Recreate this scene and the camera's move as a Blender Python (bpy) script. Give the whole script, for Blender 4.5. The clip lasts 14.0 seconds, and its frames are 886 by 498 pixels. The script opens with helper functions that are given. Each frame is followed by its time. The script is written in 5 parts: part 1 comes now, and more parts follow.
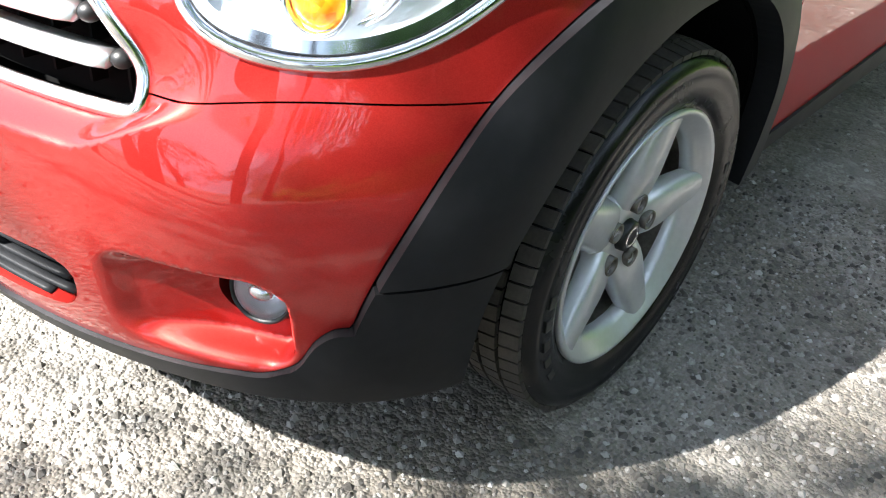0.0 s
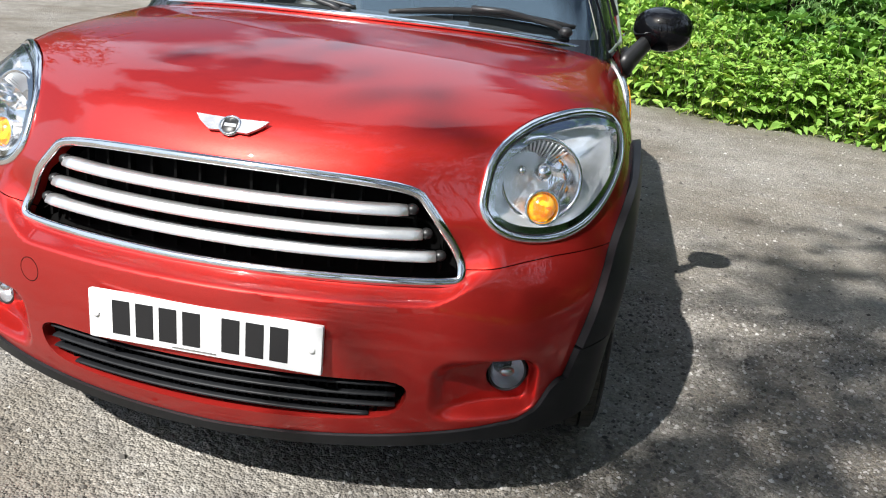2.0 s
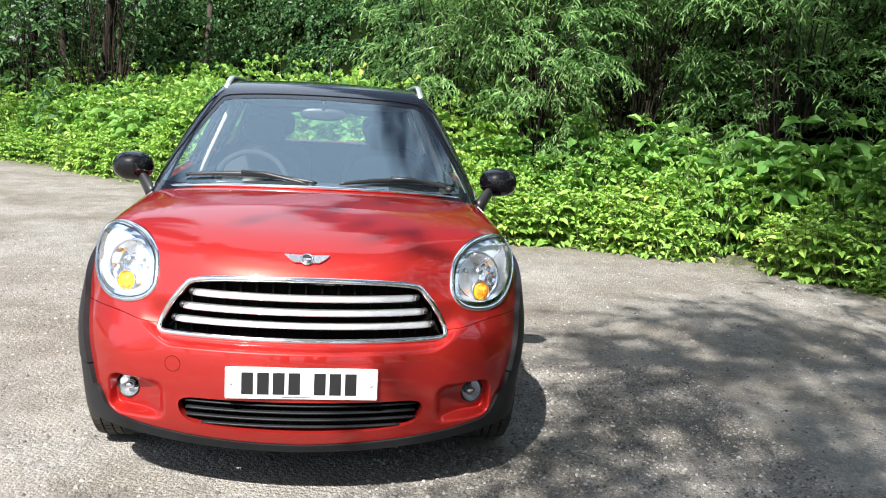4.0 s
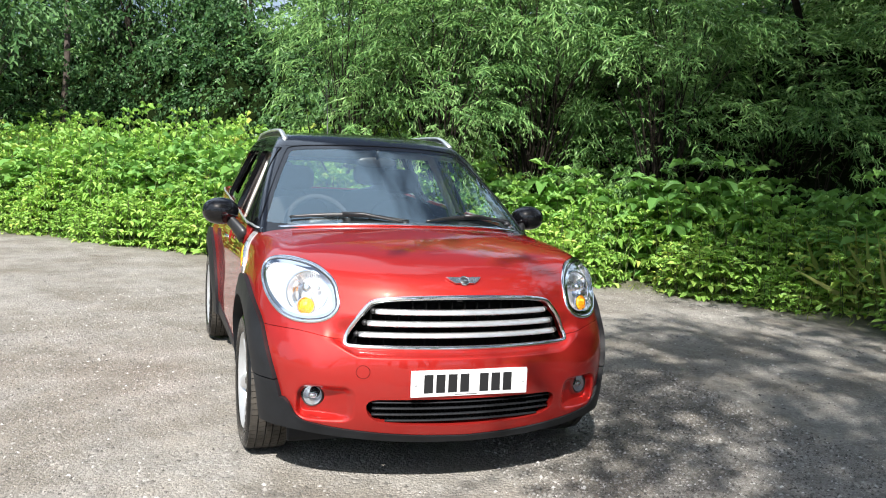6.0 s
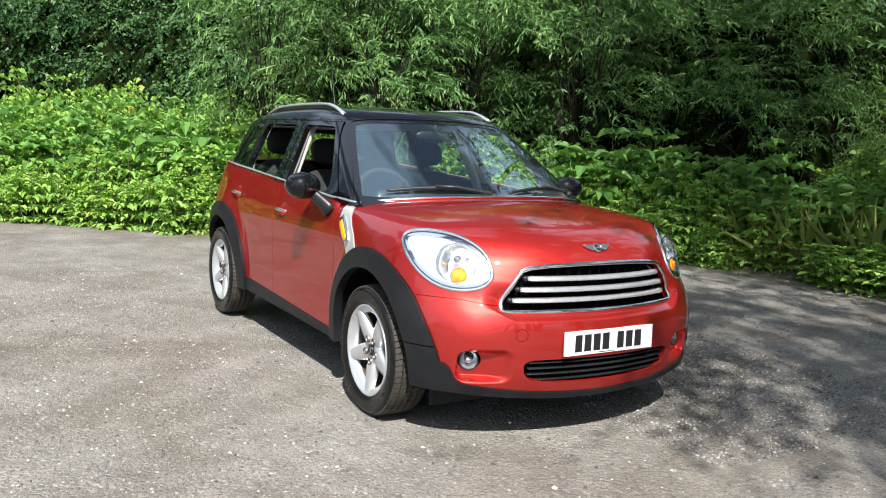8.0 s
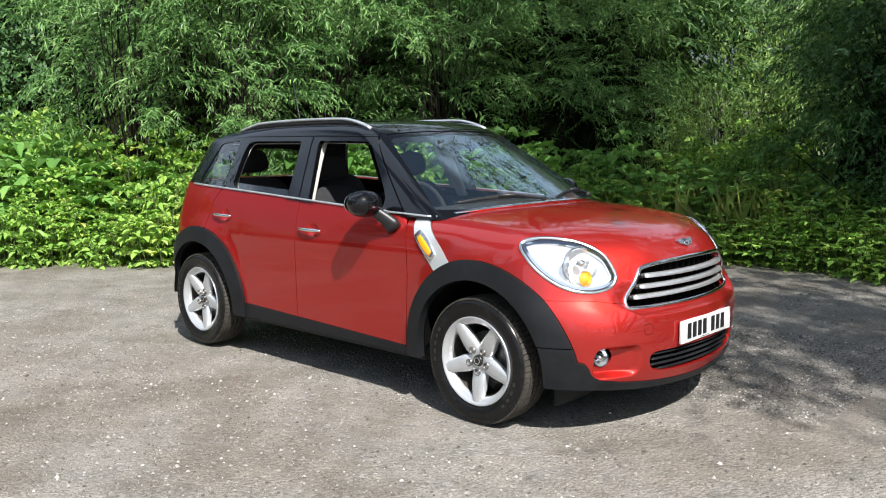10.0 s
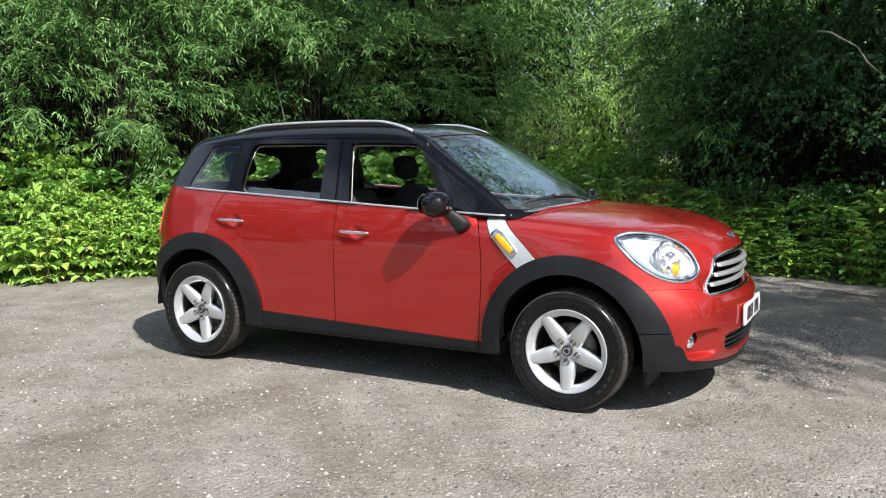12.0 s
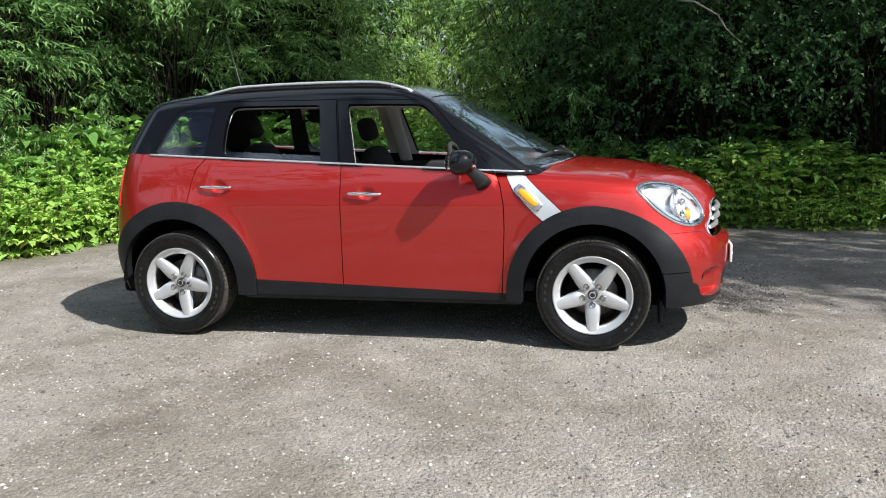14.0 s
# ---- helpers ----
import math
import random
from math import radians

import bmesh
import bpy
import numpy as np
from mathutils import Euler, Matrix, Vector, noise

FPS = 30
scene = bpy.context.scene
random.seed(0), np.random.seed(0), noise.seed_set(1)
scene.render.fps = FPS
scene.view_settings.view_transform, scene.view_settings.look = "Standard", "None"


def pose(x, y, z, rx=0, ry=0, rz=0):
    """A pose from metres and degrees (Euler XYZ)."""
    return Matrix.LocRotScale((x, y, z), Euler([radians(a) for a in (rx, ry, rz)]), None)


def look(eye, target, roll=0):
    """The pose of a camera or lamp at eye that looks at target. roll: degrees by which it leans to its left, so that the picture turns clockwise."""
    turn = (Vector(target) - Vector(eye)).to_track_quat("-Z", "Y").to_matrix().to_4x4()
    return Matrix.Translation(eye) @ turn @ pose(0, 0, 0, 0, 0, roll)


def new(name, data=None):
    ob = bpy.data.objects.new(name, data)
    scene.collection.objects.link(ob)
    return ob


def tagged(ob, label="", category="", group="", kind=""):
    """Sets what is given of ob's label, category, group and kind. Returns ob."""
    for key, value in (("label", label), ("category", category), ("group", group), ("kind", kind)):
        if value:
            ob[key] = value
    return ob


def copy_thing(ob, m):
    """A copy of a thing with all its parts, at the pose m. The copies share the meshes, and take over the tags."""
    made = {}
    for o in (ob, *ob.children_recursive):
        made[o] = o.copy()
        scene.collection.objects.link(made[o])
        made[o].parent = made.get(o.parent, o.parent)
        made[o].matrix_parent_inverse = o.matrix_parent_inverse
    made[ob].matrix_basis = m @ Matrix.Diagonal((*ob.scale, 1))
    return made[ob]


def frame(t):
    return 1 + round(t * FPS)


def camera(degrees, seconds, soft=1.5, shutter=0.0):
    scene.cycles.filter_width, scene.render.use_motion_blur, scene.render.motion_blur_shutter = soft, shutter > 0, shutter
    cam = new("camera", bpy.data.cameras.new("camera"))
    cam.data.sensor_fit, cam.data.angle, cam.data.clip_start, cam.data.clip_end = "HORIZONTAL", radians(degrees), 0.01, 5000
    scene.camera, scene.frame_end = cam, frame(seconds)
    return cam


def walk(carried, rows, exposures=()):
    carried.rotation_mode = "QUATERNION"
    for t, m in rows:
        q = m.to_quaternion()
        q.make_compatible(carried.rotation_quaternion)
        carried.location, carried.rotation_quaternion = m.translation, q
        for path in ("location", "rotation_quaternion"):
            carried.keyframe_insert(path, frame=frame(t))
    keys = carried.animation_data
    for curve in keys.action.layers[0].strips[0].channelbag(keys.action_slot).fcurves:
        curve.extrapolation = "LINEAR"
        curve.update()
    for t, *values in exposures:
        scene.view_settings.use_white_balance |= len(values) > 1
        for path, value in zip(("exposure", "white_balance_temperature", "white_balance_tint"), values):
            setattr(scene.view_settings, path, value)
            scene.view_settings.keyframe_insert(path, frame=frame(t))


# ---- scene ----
cam = camera(55.1, 14.0, 1.1)
PATH = [
    (0, (2.41, 1.328, 1.07), (1.12, 0.306, -0.067), 5.7),
    (0.5, (2.603, 1.237, 1.084), (1.226, 0.277, -0.002), 4.7),
    (1, (2.932, 1.091, 1.145), (1.335, 0.356, 0.191), 4.9),
    (1.5, (3.239, 0.845, 1.206), (1.485, 0.363, 0.374), 5.7),
    (2, (3.611, 0.724, 1.28), (1.75, 0.432, 0.61), 5.6),
    (2.5, (4.013, 0.6, 1.355), (2.093, 0.472, 0.81), 5.5),
    (3, (4.323, 0.442, 1.366), (2.374, 0.45, 0.92), 4.7),
    (3.5, (4.665, 0.308, 1.402), (2.706, 0.429, 1.025), 3.8),
    (4, (4.952, 0.114, 1.422), (2.992, 0.354, 1.108), 3.2),
    (4.2, (5.028, -0.009, 1.395), (3.069, 0.28, 1.114), 3.0),
    (6.3, (5.385, -1.467, 1.372), (3.52, -0.771, 1.174), 2.6),
    (6.5, (5.359, -1.597, 1.374), (3.508, -0.866, 1.171), 2.7),
    (7, (5.344, -1.911, 1.368), (3.532, -1.093, 1.152), 2.7),
    (7.5, (5.164, -2.232, 1.375), (3.395, -1.329, 1.139), 2.6),
    (8, (5.02, -2.607, 1.357), (3.306, -1.608, 1.105), 2.2),
    (8.2, (4.973, -2.755, 1.366), (3.29, -1.706, 1.11), 1.8),
    (10.3, (3.878, -4.135, 1.401), (2.56, -2.65, 1.165), -0.6),
    (10.5, (3.767, -4.255, 1.397), (2.485, -2.737, 1.169), -0.4),
    (11, (3.51, -4.573, 1.376), (2.323, -2.976, 1.166), -0.2),
    (11.5, (3.199, -4.818, 1.362), (2.125, -3.145, 1.151), -0.2),
    (12, (2.819, -5.021, 1.37), (1.875, -3.273, 1.143), -0.4),
    (12.5, (2.536, -5.274, 1.358), (1.721, -3.464, 1.109), -0.6),
    (13, (2.168, -5.402, 1.332), (1.476, -3.545, 1.06), -1.0),
    (13.5, (1.813, -5.498, 1.324), (1.245, -3.603, 1.027), -1.3),
    (14, (1.55, -5.639, 1.349), (1.101, -3.715, 1.038), -1.3),
]
EXPOSURES = [(0, 2.52), (0.5, 2.10), (1.0, 1.58), (1.5, 1.27), (2.0, 0.93), (2.5, 1.07), (3.0, 1.26), (4.5, 1.36), (7.0, 1.07), (11, 0.9), (14, 0.88)]
walk(cam, [(t, look(eye, target, roll)) for t, eye, target, roll in PATH], EXPOSURES)

# ---- sky and sun ----
SUN = Vector((.85, -.42, 1.0)).normalized()
sky_world = bpy.data.worlds.new("sky")
scene.world = sky_world
sky_world.use_nodes = True
wn = sky_world.node_tree
sky = wn.nodes.new("ShaderNodeTexSky")
sky.sky_type, sky.sun_disc = "NISHITA", False
sky.sun_elevation = math.asin(SUN.z)
sky.sun_rotation = math.atan2(SUN.x, SUN.y)
sky.air_density, sky.dust_density = 1.0, 2.5
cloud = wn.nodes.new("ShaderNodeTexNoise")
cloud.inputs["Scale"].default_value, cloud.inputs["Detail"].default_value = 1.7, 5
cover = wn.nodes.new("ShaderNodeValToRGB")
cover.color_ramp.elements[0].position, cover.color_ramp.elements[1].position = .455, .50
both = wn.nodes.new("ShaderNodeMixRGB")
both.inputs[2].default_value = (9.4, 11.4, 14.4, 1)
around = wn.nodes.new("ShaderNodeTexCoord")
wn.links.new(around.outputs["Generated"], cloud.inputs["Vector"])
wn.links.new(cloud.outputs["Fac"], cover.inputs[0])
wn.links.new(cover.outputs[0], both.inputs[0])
wn.links.new(sky.outputs[0], both.inputs[1])
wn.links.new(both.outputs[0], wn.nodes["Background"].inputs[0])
wn.nodes["Background"].inputs[1].default_value = .046
sun = new("sun", bpy.data.lights.new("sun", "SUN"))
sun.data.energy, sun.data.angle, sun.data.color = 5.0, radians(.6), (1, .98, .945)
sun.matrix_world = look(SUN * 40, (0, 0, 0))


# ---- materials ----
def material(name, colour, rough=.5, metal=0.0, coat=0.0, **more):
    m = bpy.data.materials.new(name)
    m.use_nodes = True
    b = m.node_tree.nodes["Principled BSDF"]
    b.inputs["Base Color"].default_value = (*colour, 1)
    b.inputs["Roughness"].default_value = rough
    b.inputs["Metallic"].default_value = metal
    b.inputs["Coat Weight"].default_value = coat
    b.inputs["Coat Roughness"].default_value = .03
    for key, value in more.items():
        b.inputs[key.replace("_", " ")].default_value = value
    return m


def node(m, kind, **sets):
    n = m.node_tree.nodes.new("ShaderNode" + kind)
    for key, value in sets.items():
        if key in n.inputs:
            n.inputs[key].default_value = value
        elif key == "op":
            n.operation = value
        elif key == "blend":
            n.blend_type = value
    return n


def link(m, a, b):
    m.node_tree.links.new(a, b)


def ramp(m, source, stops):
    n = m.node_tree.nodes.new("ShaderNodeValToRGB")
    while len(n.color_ramp.elements) < len(stops):
        n.color_ramp.elements.new(1)
    for e, (p, c) in zip(n.color_ramp.elements, stops):
        e.position, e.color = p, (*c, 1)
    link(m, source, n.inputs[0])
    return n.outputs[0]


def coords(m, kind="Object"):
    return node(m, "TexCoord").outputs[kind]


def noise_of(m, scale, detail=4, rough=.55, kind="Object"):
    n = node(m, "TexNoise", Scale=scale, Detail=detail, Roughness=rough)
    link(m, coords(m, kind), n.inputs["Vector"])
    return n.outputs["Fac"]


def bump_on(m, source, strength, distance):
    b = m.node_tree.nodes["Principled BSDF"]
    n = node(m, "Bump", Strength=strength, Distance=distance)
    link(m, source, n.inputs["Height"])
    link(m, n.outputs[0], b.inputs["Normal"])


def mottled(name, dark, light, scale, rough=.6, metal=0.0, coat=0.0, bump=.15, depth=.002, rough_spread=.12):
    """A surface whose colour and gloss vary at two scales."""
    m = material(name, light, rough, metal, coat)
    b = m.node_tree.nodes["Principled BSDF"]
    big, fine = noise_of(m, scale, 5), noise_of(m, scale * 9, 3)
    mix = node(m, "Math", op="ADD")
    half = node(m, "Math", op="MULTIPLY")
    half.inputs[1].default_value = .5
    link(m, fine, half.inputs[0])
    link(m, big, mix.inputs[0])
    link(m, half.outputs[0], mix.inputs[1])
    link(m, ramp(m, mix.outputs[0], [(.5, dark), (.95, light)]), b.inputs["Base Color"])
    spread = node(m, "MapRange")
    spread.inputs["To Min"].default_value, spread.inputs["To Max"].default_value = rough - rough_spread, rough + rough_spread
    link(m, big, spread.inputs["Value"])
    link(m, spread.outputs[0], b.inputs["Roughness"])
    if bump:
        bump_on(m, fine, bump, depth)
    return m


def paint(name, colour, flake, rough, metal):
    """Car paint: fine flake under a clear coat, with a little dust."""
    m = material(name, colour, rough, metal, 1.0)
    b = m.node_tree.nodes["Principled BSDF"]
    v = node(m, "TexVoronoi", Scale=900)
    link(m, coords(m), v.inputs["Vector"])
    link(m, ramp(m, v.outputs["Color"], [(0, colour), (1, flake)]), b.inputs["Base Color"])
    b.inputs["Coat IOR"].default_value = 1.55
    b.inputs["Specular IOR Level"].default_value = .04
    dust = noise_of(m, 7, 6, .7)
    spread = node(m, "MapRange")
    spread.inputs["From Min"].default_value, spread.inputs["From Max"].default_value = .5, .8
    spread.inputs["To Min"].default_value, spread.inputs["To Max"].default_value = .005, .016
    link(m, dust, spread.inputs["Value"])
    link(m, spread.outputs[0], b.inputs["Coat Roughness"])
    return m


RED = paint("red_paint", (.385, .019, .0155), (.49, .029, .024), .42, .70)
RED.node_tree.nodes["Principled BSDF"].inputs["Coat IOR"].default_value = 1.54
RED.node_tree.nodes["Principled BSDF"].inputs["Specular Tint"].default_value = (.45, .06, .05, 1)
BLACK = paint("black_paint", (.002, .002, .0025), (.004, .004, .005), .35, 0)
BLACK.node_tree.nodes["Principled BSDF"].inputs["Specular IOR Level"].default_value = .05
BLACK.node_tree.nodes["Principled BSDF"].inputs["Coat IOR"].default_value = 1.46
SILVER = paint("silver_paint", (.68, .69, .70), (.80, .81, .82), .35, .6)
PLASTIC = mottled("black_plastic", (.007, .0075, .0085), (.013, .014, .016), 6, .48, bump=.25, depth=.0006)
PLASTIC.node_tree.nodes["Principled BSDF"].inputs["Specular IOR Level"].default_value = .22
# near-black, so the shade of deep hollows is in the colour itself
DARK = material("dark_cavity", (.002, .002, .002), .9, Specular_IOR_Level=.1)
MATT = mottled("matt_black_trim", (.008, .008, .008), (.016, .016, .017), 14, .42, bump=0)
CHROME = material("chrome", (.88, .88, .88), .10, 1.0)
SATIN = mottled("satin_metal", (.62, .63, .64), (.74, .75, .76), 20, .26, 1.0, bump=0, rough_spread=.06)
SLAT = mottled("slat_silver", (.72, .73, .74), (.82, .83, .84), 20, .30, .85, bump=0, rough_spread=.05)
ALLOY = mottled("alloy_paint", (.52, .53, .54), (.61, .62, .63), 12, .36, .60, .35, bump=0, rough_spread=.06)
RUBBER = mottled("tyre_rubber", (.005, .005, .005), (.009, .009, .009), 18, .24, bump=.12, depth=.0008)
RUBBER.node_tree.nodes["Principled BSDF"].inputs["Specular IOR Level"].default_value = .26
TREAD = mottled("dusty_tread", (.022, .019, .016), (.055, .047, .037), 22, .8, bump=.4, depth=.001)
SIDEWALL = mottled("raised_sidewall", (.012, .012, .012), (.022, .021, .020), 18, .5, bump=0)
DISC = mottled("brake_iron", (.10, .085, .07), (.25, .23, .21), 15, .45, .8)
CREAM = mottled("cream_trim", (.50, .48, .43), (.60, .58, .52), 8, .8, bump=.2, depth=.0006)
CLOTH = mottled("black_cloth", (.010, .010, .011), (.022, .022, .024), 30, .9, bump=.5, depth=.001)
AMBER = material("amber_lens", (1.0, .25, .004), .12, 0, .6)
REDLENS = material("red_lens", (.5, .01, .008), .12, 0, .8)
WHITE = mottled("plate_white", (.62, .62, .62), (.70, .70, .70), 10, .35, bump=0)
INK = material("plate_black", (.012, .012, .013), .4)
MIRROR = material("bright_reflector", (.90, .91, .92), .07, 1.0)
# paler cells painted into the amber stand for glints in its facets
v = node(AMBER, "TexVoronoi", Scale=95)
link(AMBER, coords(AMBER), v.inputs["Vector"])
link(AMBER, ramp(AMBER, v.outputs["Color"], [(.2, (.92, .20, .005)), (.5, (1.0, .33, .010)), (.8, (1.0, .58, .03))]), AMBER.node_tree.nodes["Principled BSDF"].inputs["Base Color"])
ORANGE = material("orange_lens", (1.0, .36, .012), .15, 0, .6)
REFLECTOR = material("lamp_reflector", (.90, .91, .92), .20, .70)
bump_on(REFLECTOR, noise_of(REFLECTOR, 45, 2), .35, .004)
FOGBOWL = material("fog_reflector", (.66, .67, .69), .30, .8)
LAMPRING = material("lamp_chrome", (.90, .90, .90), .09, 1.0)


def clear(name, tint, gloss=1.0, base=0.0, sheen=(1, 1, 1)):
    """A thin clear pane: lets light through and mirrors at a slant."""
    m = bpy.data.materials.new(name)
    m.use_nodes = True
    t = m.node_tree
    t.nodes.remove(t.nodes["Principled BSDF"])
    a = node(m, "BsdfTransparent")
    a.inputs[0].default_value = (*tint, 1)
    g = node(m, "BsdfGlossy")
    g.inputs["Roughness"].default_value = .01
    g.inputs["Color"].default_value = (*sheen, 1)
    f = node(m, "LayerWeight", Blend=.5)
    p = node(m, "Math", op="POWER")
    p.inputs[1].default_value = 5
    link(m, f.outputs["Facing"], p.inputs[0])
    k = node(m, "Math", op="MULTIPLY_ADD")
    k.inputs[1].default_value, k.inputs[2].default_value = .9 * gloss, .04 * gloss + base
    mix = node(m, "MixShader")
    link(m, p.outputs[0], k.inputs[0])
    link(m, k.outputs[0], mix.inputs[0])
    link(m, a.outputs[0], mix.inputs[1])
    link(m, g.outputs[0], mix.inputs[2])
    link(m, mix.outputs[0], t.nodes["Material Output"].inputs[0])
    return m


GLASS = clear("window_glass", (.80, .86, .84), 1.0, .09)
# bluish sheen and raised base put the mirrored bright sky into the pane
SCREENGLASS = clear("windscreen_glass", (.84, .92, .90), .8, .17, (.74, .92, 1.0))
# thin dust layer; its blue tint stands for the sky's haze as well
haze_film = node(SCREENGLASS, "BsdfDiffuse")
haze_film.inputs[0].default_value = (.44, .56, .64, 1)
dusty = node(SCREENGLASS, "MixShader")
dusty.inputs[0].default_value = .009
last = SCREENGLASS.node_tree.nodes["Material Output"].inputs[0]
link(SCREENGLASS, last.links[0].from_socket, dusty.inputs[1])
link(SCREENGLASS, haze_film.outputs[0], dusty.inputs[2])
link(SCREENGLASS, dusty.outputs[0], last)
LENS = clear("lamp_glass", (.96, .97, .98), 1.2)


def leafy(name, stops, gloss=.36, shine=.28):
    """Leaves: colour by leaf and by plant, light shining through them."""
    m = material(name, stops[0][1], gloss)
    b = m.node_tree.nodes["Principled BSDF"]
    geo = node(m, "NewGeometry")
    info = node(m, "ObjectInfo")
    mix = node(m, "Math", op="MULTIPLY_ADD")
    mix.inputs[1].default_value = .35
    part_of = node(m, "Math", op="MULTIPLY")
    part_of.inputs[1].default_value = .65
    link(m, geo.outputs["Random Per Island"], part_of.inputs[0])
    link(m, info.outputs["Random"], mix.inputs[0])
    link(m, part_of.outputs[0], mix.inputs[2])
    colour = ramp(m, mix.outputs[0], [(p, (r, g, 1.22 * b_)) for p, (r, g, b_) in stops])
    link(m, colour, b.inputs["Base Color"])
    b.inputs["Specular IOR Level"].default_value = .16
    tr = node(m, "BsdfTranslucent")
    bright = node(m, "MixRGB", blend="MULTIPLY")
    bright.inputs[0].default_value = 1
    bright.inputs[2].default_value = (1.25, 1.2, .75, 1)
    link(m, colour, bright.inputs[1])
    link(m, bright.outputs[0], tr.inputs[0])
    out = node(m, "MixShader")
    out.inputs[0].default_value = shine
    link(m, b.outputs[0], out.inputs[1])
    link(m, tr.outputs[0], out.inputs[2])
    link(m, out.outputs[0], m.node_tree.nodes["Material Output"].inputs[0])
    return m


NETTLE = leafy("nettle_leaf", [(0, (.14, .28, .05)), (.45, (.25, .43, .075)), (.8, (.35, .52, .10)), (1, (.50, .48, .11))], .42, .34)
BALSAM = leafy("balsam_leaf", [(0, (.10, .23, .05)), (.5, (.17, .34, .07)), (1, (.27, .44, .10))], .42, .32)
WILLOW = leafy("willow_leaf", [(0, (.024, .070, .016)), (.35, (.095, .20, .050)), (.75, (.22, .37, .105)), (1, (.38, .52, .20))], .34, .22)
BIRCH = leafy("birch_leaf", [(0, (.015, .044, .012)), (.5, (.040, .096, .026)), (1, (.14, .25, .08))], .36)
SALLOW = leafy("sallow_leaf", [(0, (.13, .23, .05)), (.5, (.23, .37, .09)), (1, (.36, .48, .15))], .42, .4)
GRASS = leafy("grass_blade", [(0, (.10, .17, .03)), (.5, (.20, .27, .05)), (1, (.38, .36, .11))], .5)
BARK = mottled("bark", (.010, .008, .006), (.035, .028, .022), 14, .9, bump=.8, depth=.01)
# near-black: the shade between the leaves, put into a colour
GAP_SHADE = mottled("undergrowth", (.003, .006, .002), (.012, .020, .006), 3, .95, bump=1, depth=.06)


GAP_SHADE.node_tree.nodes["Principled BSDF"].inputs["Specular IOR Level"].default_value = 0
BARK.node_tree.nodes["Principled BSDF"].inputs["Specular IOR Level"].default_value = .1


def gravel():
    """Packed gravel: grit of two sizes in grey dirt, with earth and moss stains."""
    m = material("packed_gravel", (.2, .19, .18), .9)
    b = m.node_tree.nodes["Principled BSDF"]
    fine = node(m, "TexVoronoi", Scale=140)
    coarse = node(m, "TexVoronoi", Scale=52)
    c = coords(m)
    for v in (fine, coarse):
        link(m, c, v.inputs["Vector"])
    grit = ramp(m, fine.outputs["Color"], [(0, (.086, .080, .074)), (.5, (.20, .187, .172)), (.85, (.305, .288, .268)), (1, (.46, .445, .42))])
    stone = ramp(m, coarse.outputs["Color"], [(0, (.08, .075, .072)), (.6, (.20, .19, .182)), (1, (.44, .43, .41))])
    pick = ramp(m, noise_of(m, 9, 5, .7), [(.48, (0, 0, 0)), (.60, (1, 1, 1))])
    one = node(m, "MixRGB", blend="MIX")
    link(m, pick, one.inputs[0])
    link(m, grit, one.inputs[1])
    link(m, stone, one.inputs[2])
    earth = ramp(m, noise_of(m, .9, 6, .65), [(.34, (.70, .635, .56)), (.46, (.93, .885, .82)), (.54, (1.08, 1.053, 1.015)), (.66, (1.23, 1.21, 1.18))])
    two = node(m, "MixRGB", blend="MULTIPLY")
    two.inputs[0].default_value = 1
    dirt = node(m, "MixRGB", blend="MIX")
    link(m, ramp(m, noise_of(m, 5.5, 6, .75), [(.40, (.15, .15, .15)), (.58, (.58, .58, .58))]), dirt.inputs[0])
    link(m, one.outputs[0], dirt.inputs[1])
    dirt.inputs[2].default_value = (.198, .189, .171, 1)
    link(m, dirt.outputs[0], two.inputs[1])
    link(m, earth, two.inputs[2])
    patch = ramp(m, noise_of(m, 3.2, 7, .7), [(.36, (.80, .79, .77)), (.5, (.98, .98, .97)), (.64, (1.14, 1.13, 1.11))])
    mid = node(m, "MixRGB", blend="MULTIPLY")
    mid.inputs[0].default_value = 1
    link(m, two.outputs[0], mid.inputs[1])
    link(m, patch, mid.inputs[2])
    two = mid
    verge = m.node_tree.nodes.new("ShaderNodeAttribute")
    verge.attribute_name = "verge"
    rag = node(m, "Math", op="MULTIPLY")
    link(m, verge.outputs["Fac"], rag.inputs[0])
    link(m, ramp(m, noise_of(m, 5, 6, .7), [(.3, (.1, .1, .1)), (.6, (1, 1, 1))]), rag.inputs[1])
    three = node(m, "MixRGB", blend="MIX")
    link(m, rag.outputs[0], three.inputs[0])
    link(m, two.outputs[0], three.inputs[1])
    link(m, ramp(m, noise_of(m, 40, 4, .7), [(.35, (.055, .05, .03)), (.55, (.075, .085, .03)), (.75, (.12, .11, .07))]), three.inputs[2])
    wild = m.node_tree.nodes.new("ShaderNodeAttribute")
    wild.attribute_name = "wild"
    four = node(m, "MixRGB", blend="MIX")
    link(m, wild.outputs["Fac"], four.inputs[0])
    link(m, three.outputs[0], four.inputs[1])
    link(m, ramp(m, noise_of(m, 2.5, 6, .7), [(.35, (.035, .05, .012)), (.5, (.07, .11, .022)), (.7, (.15, .19, .045))]), four.inputs[2])
    link(m, four.outputs[0], b.inputs["Base Color"])
    height = node(m, "Math", op="MULTIPLY_ADD")
    height.inputs[1].default_value = 1.6
    link(m, coarse.outputs["Distance"], height.inputs[0])
    link(m, fine.outputs["Distance"], height.inputs[2])
    bump_on(m, height.outputs[0], .9, -.006)
    return m


GRAVEL = gravel()


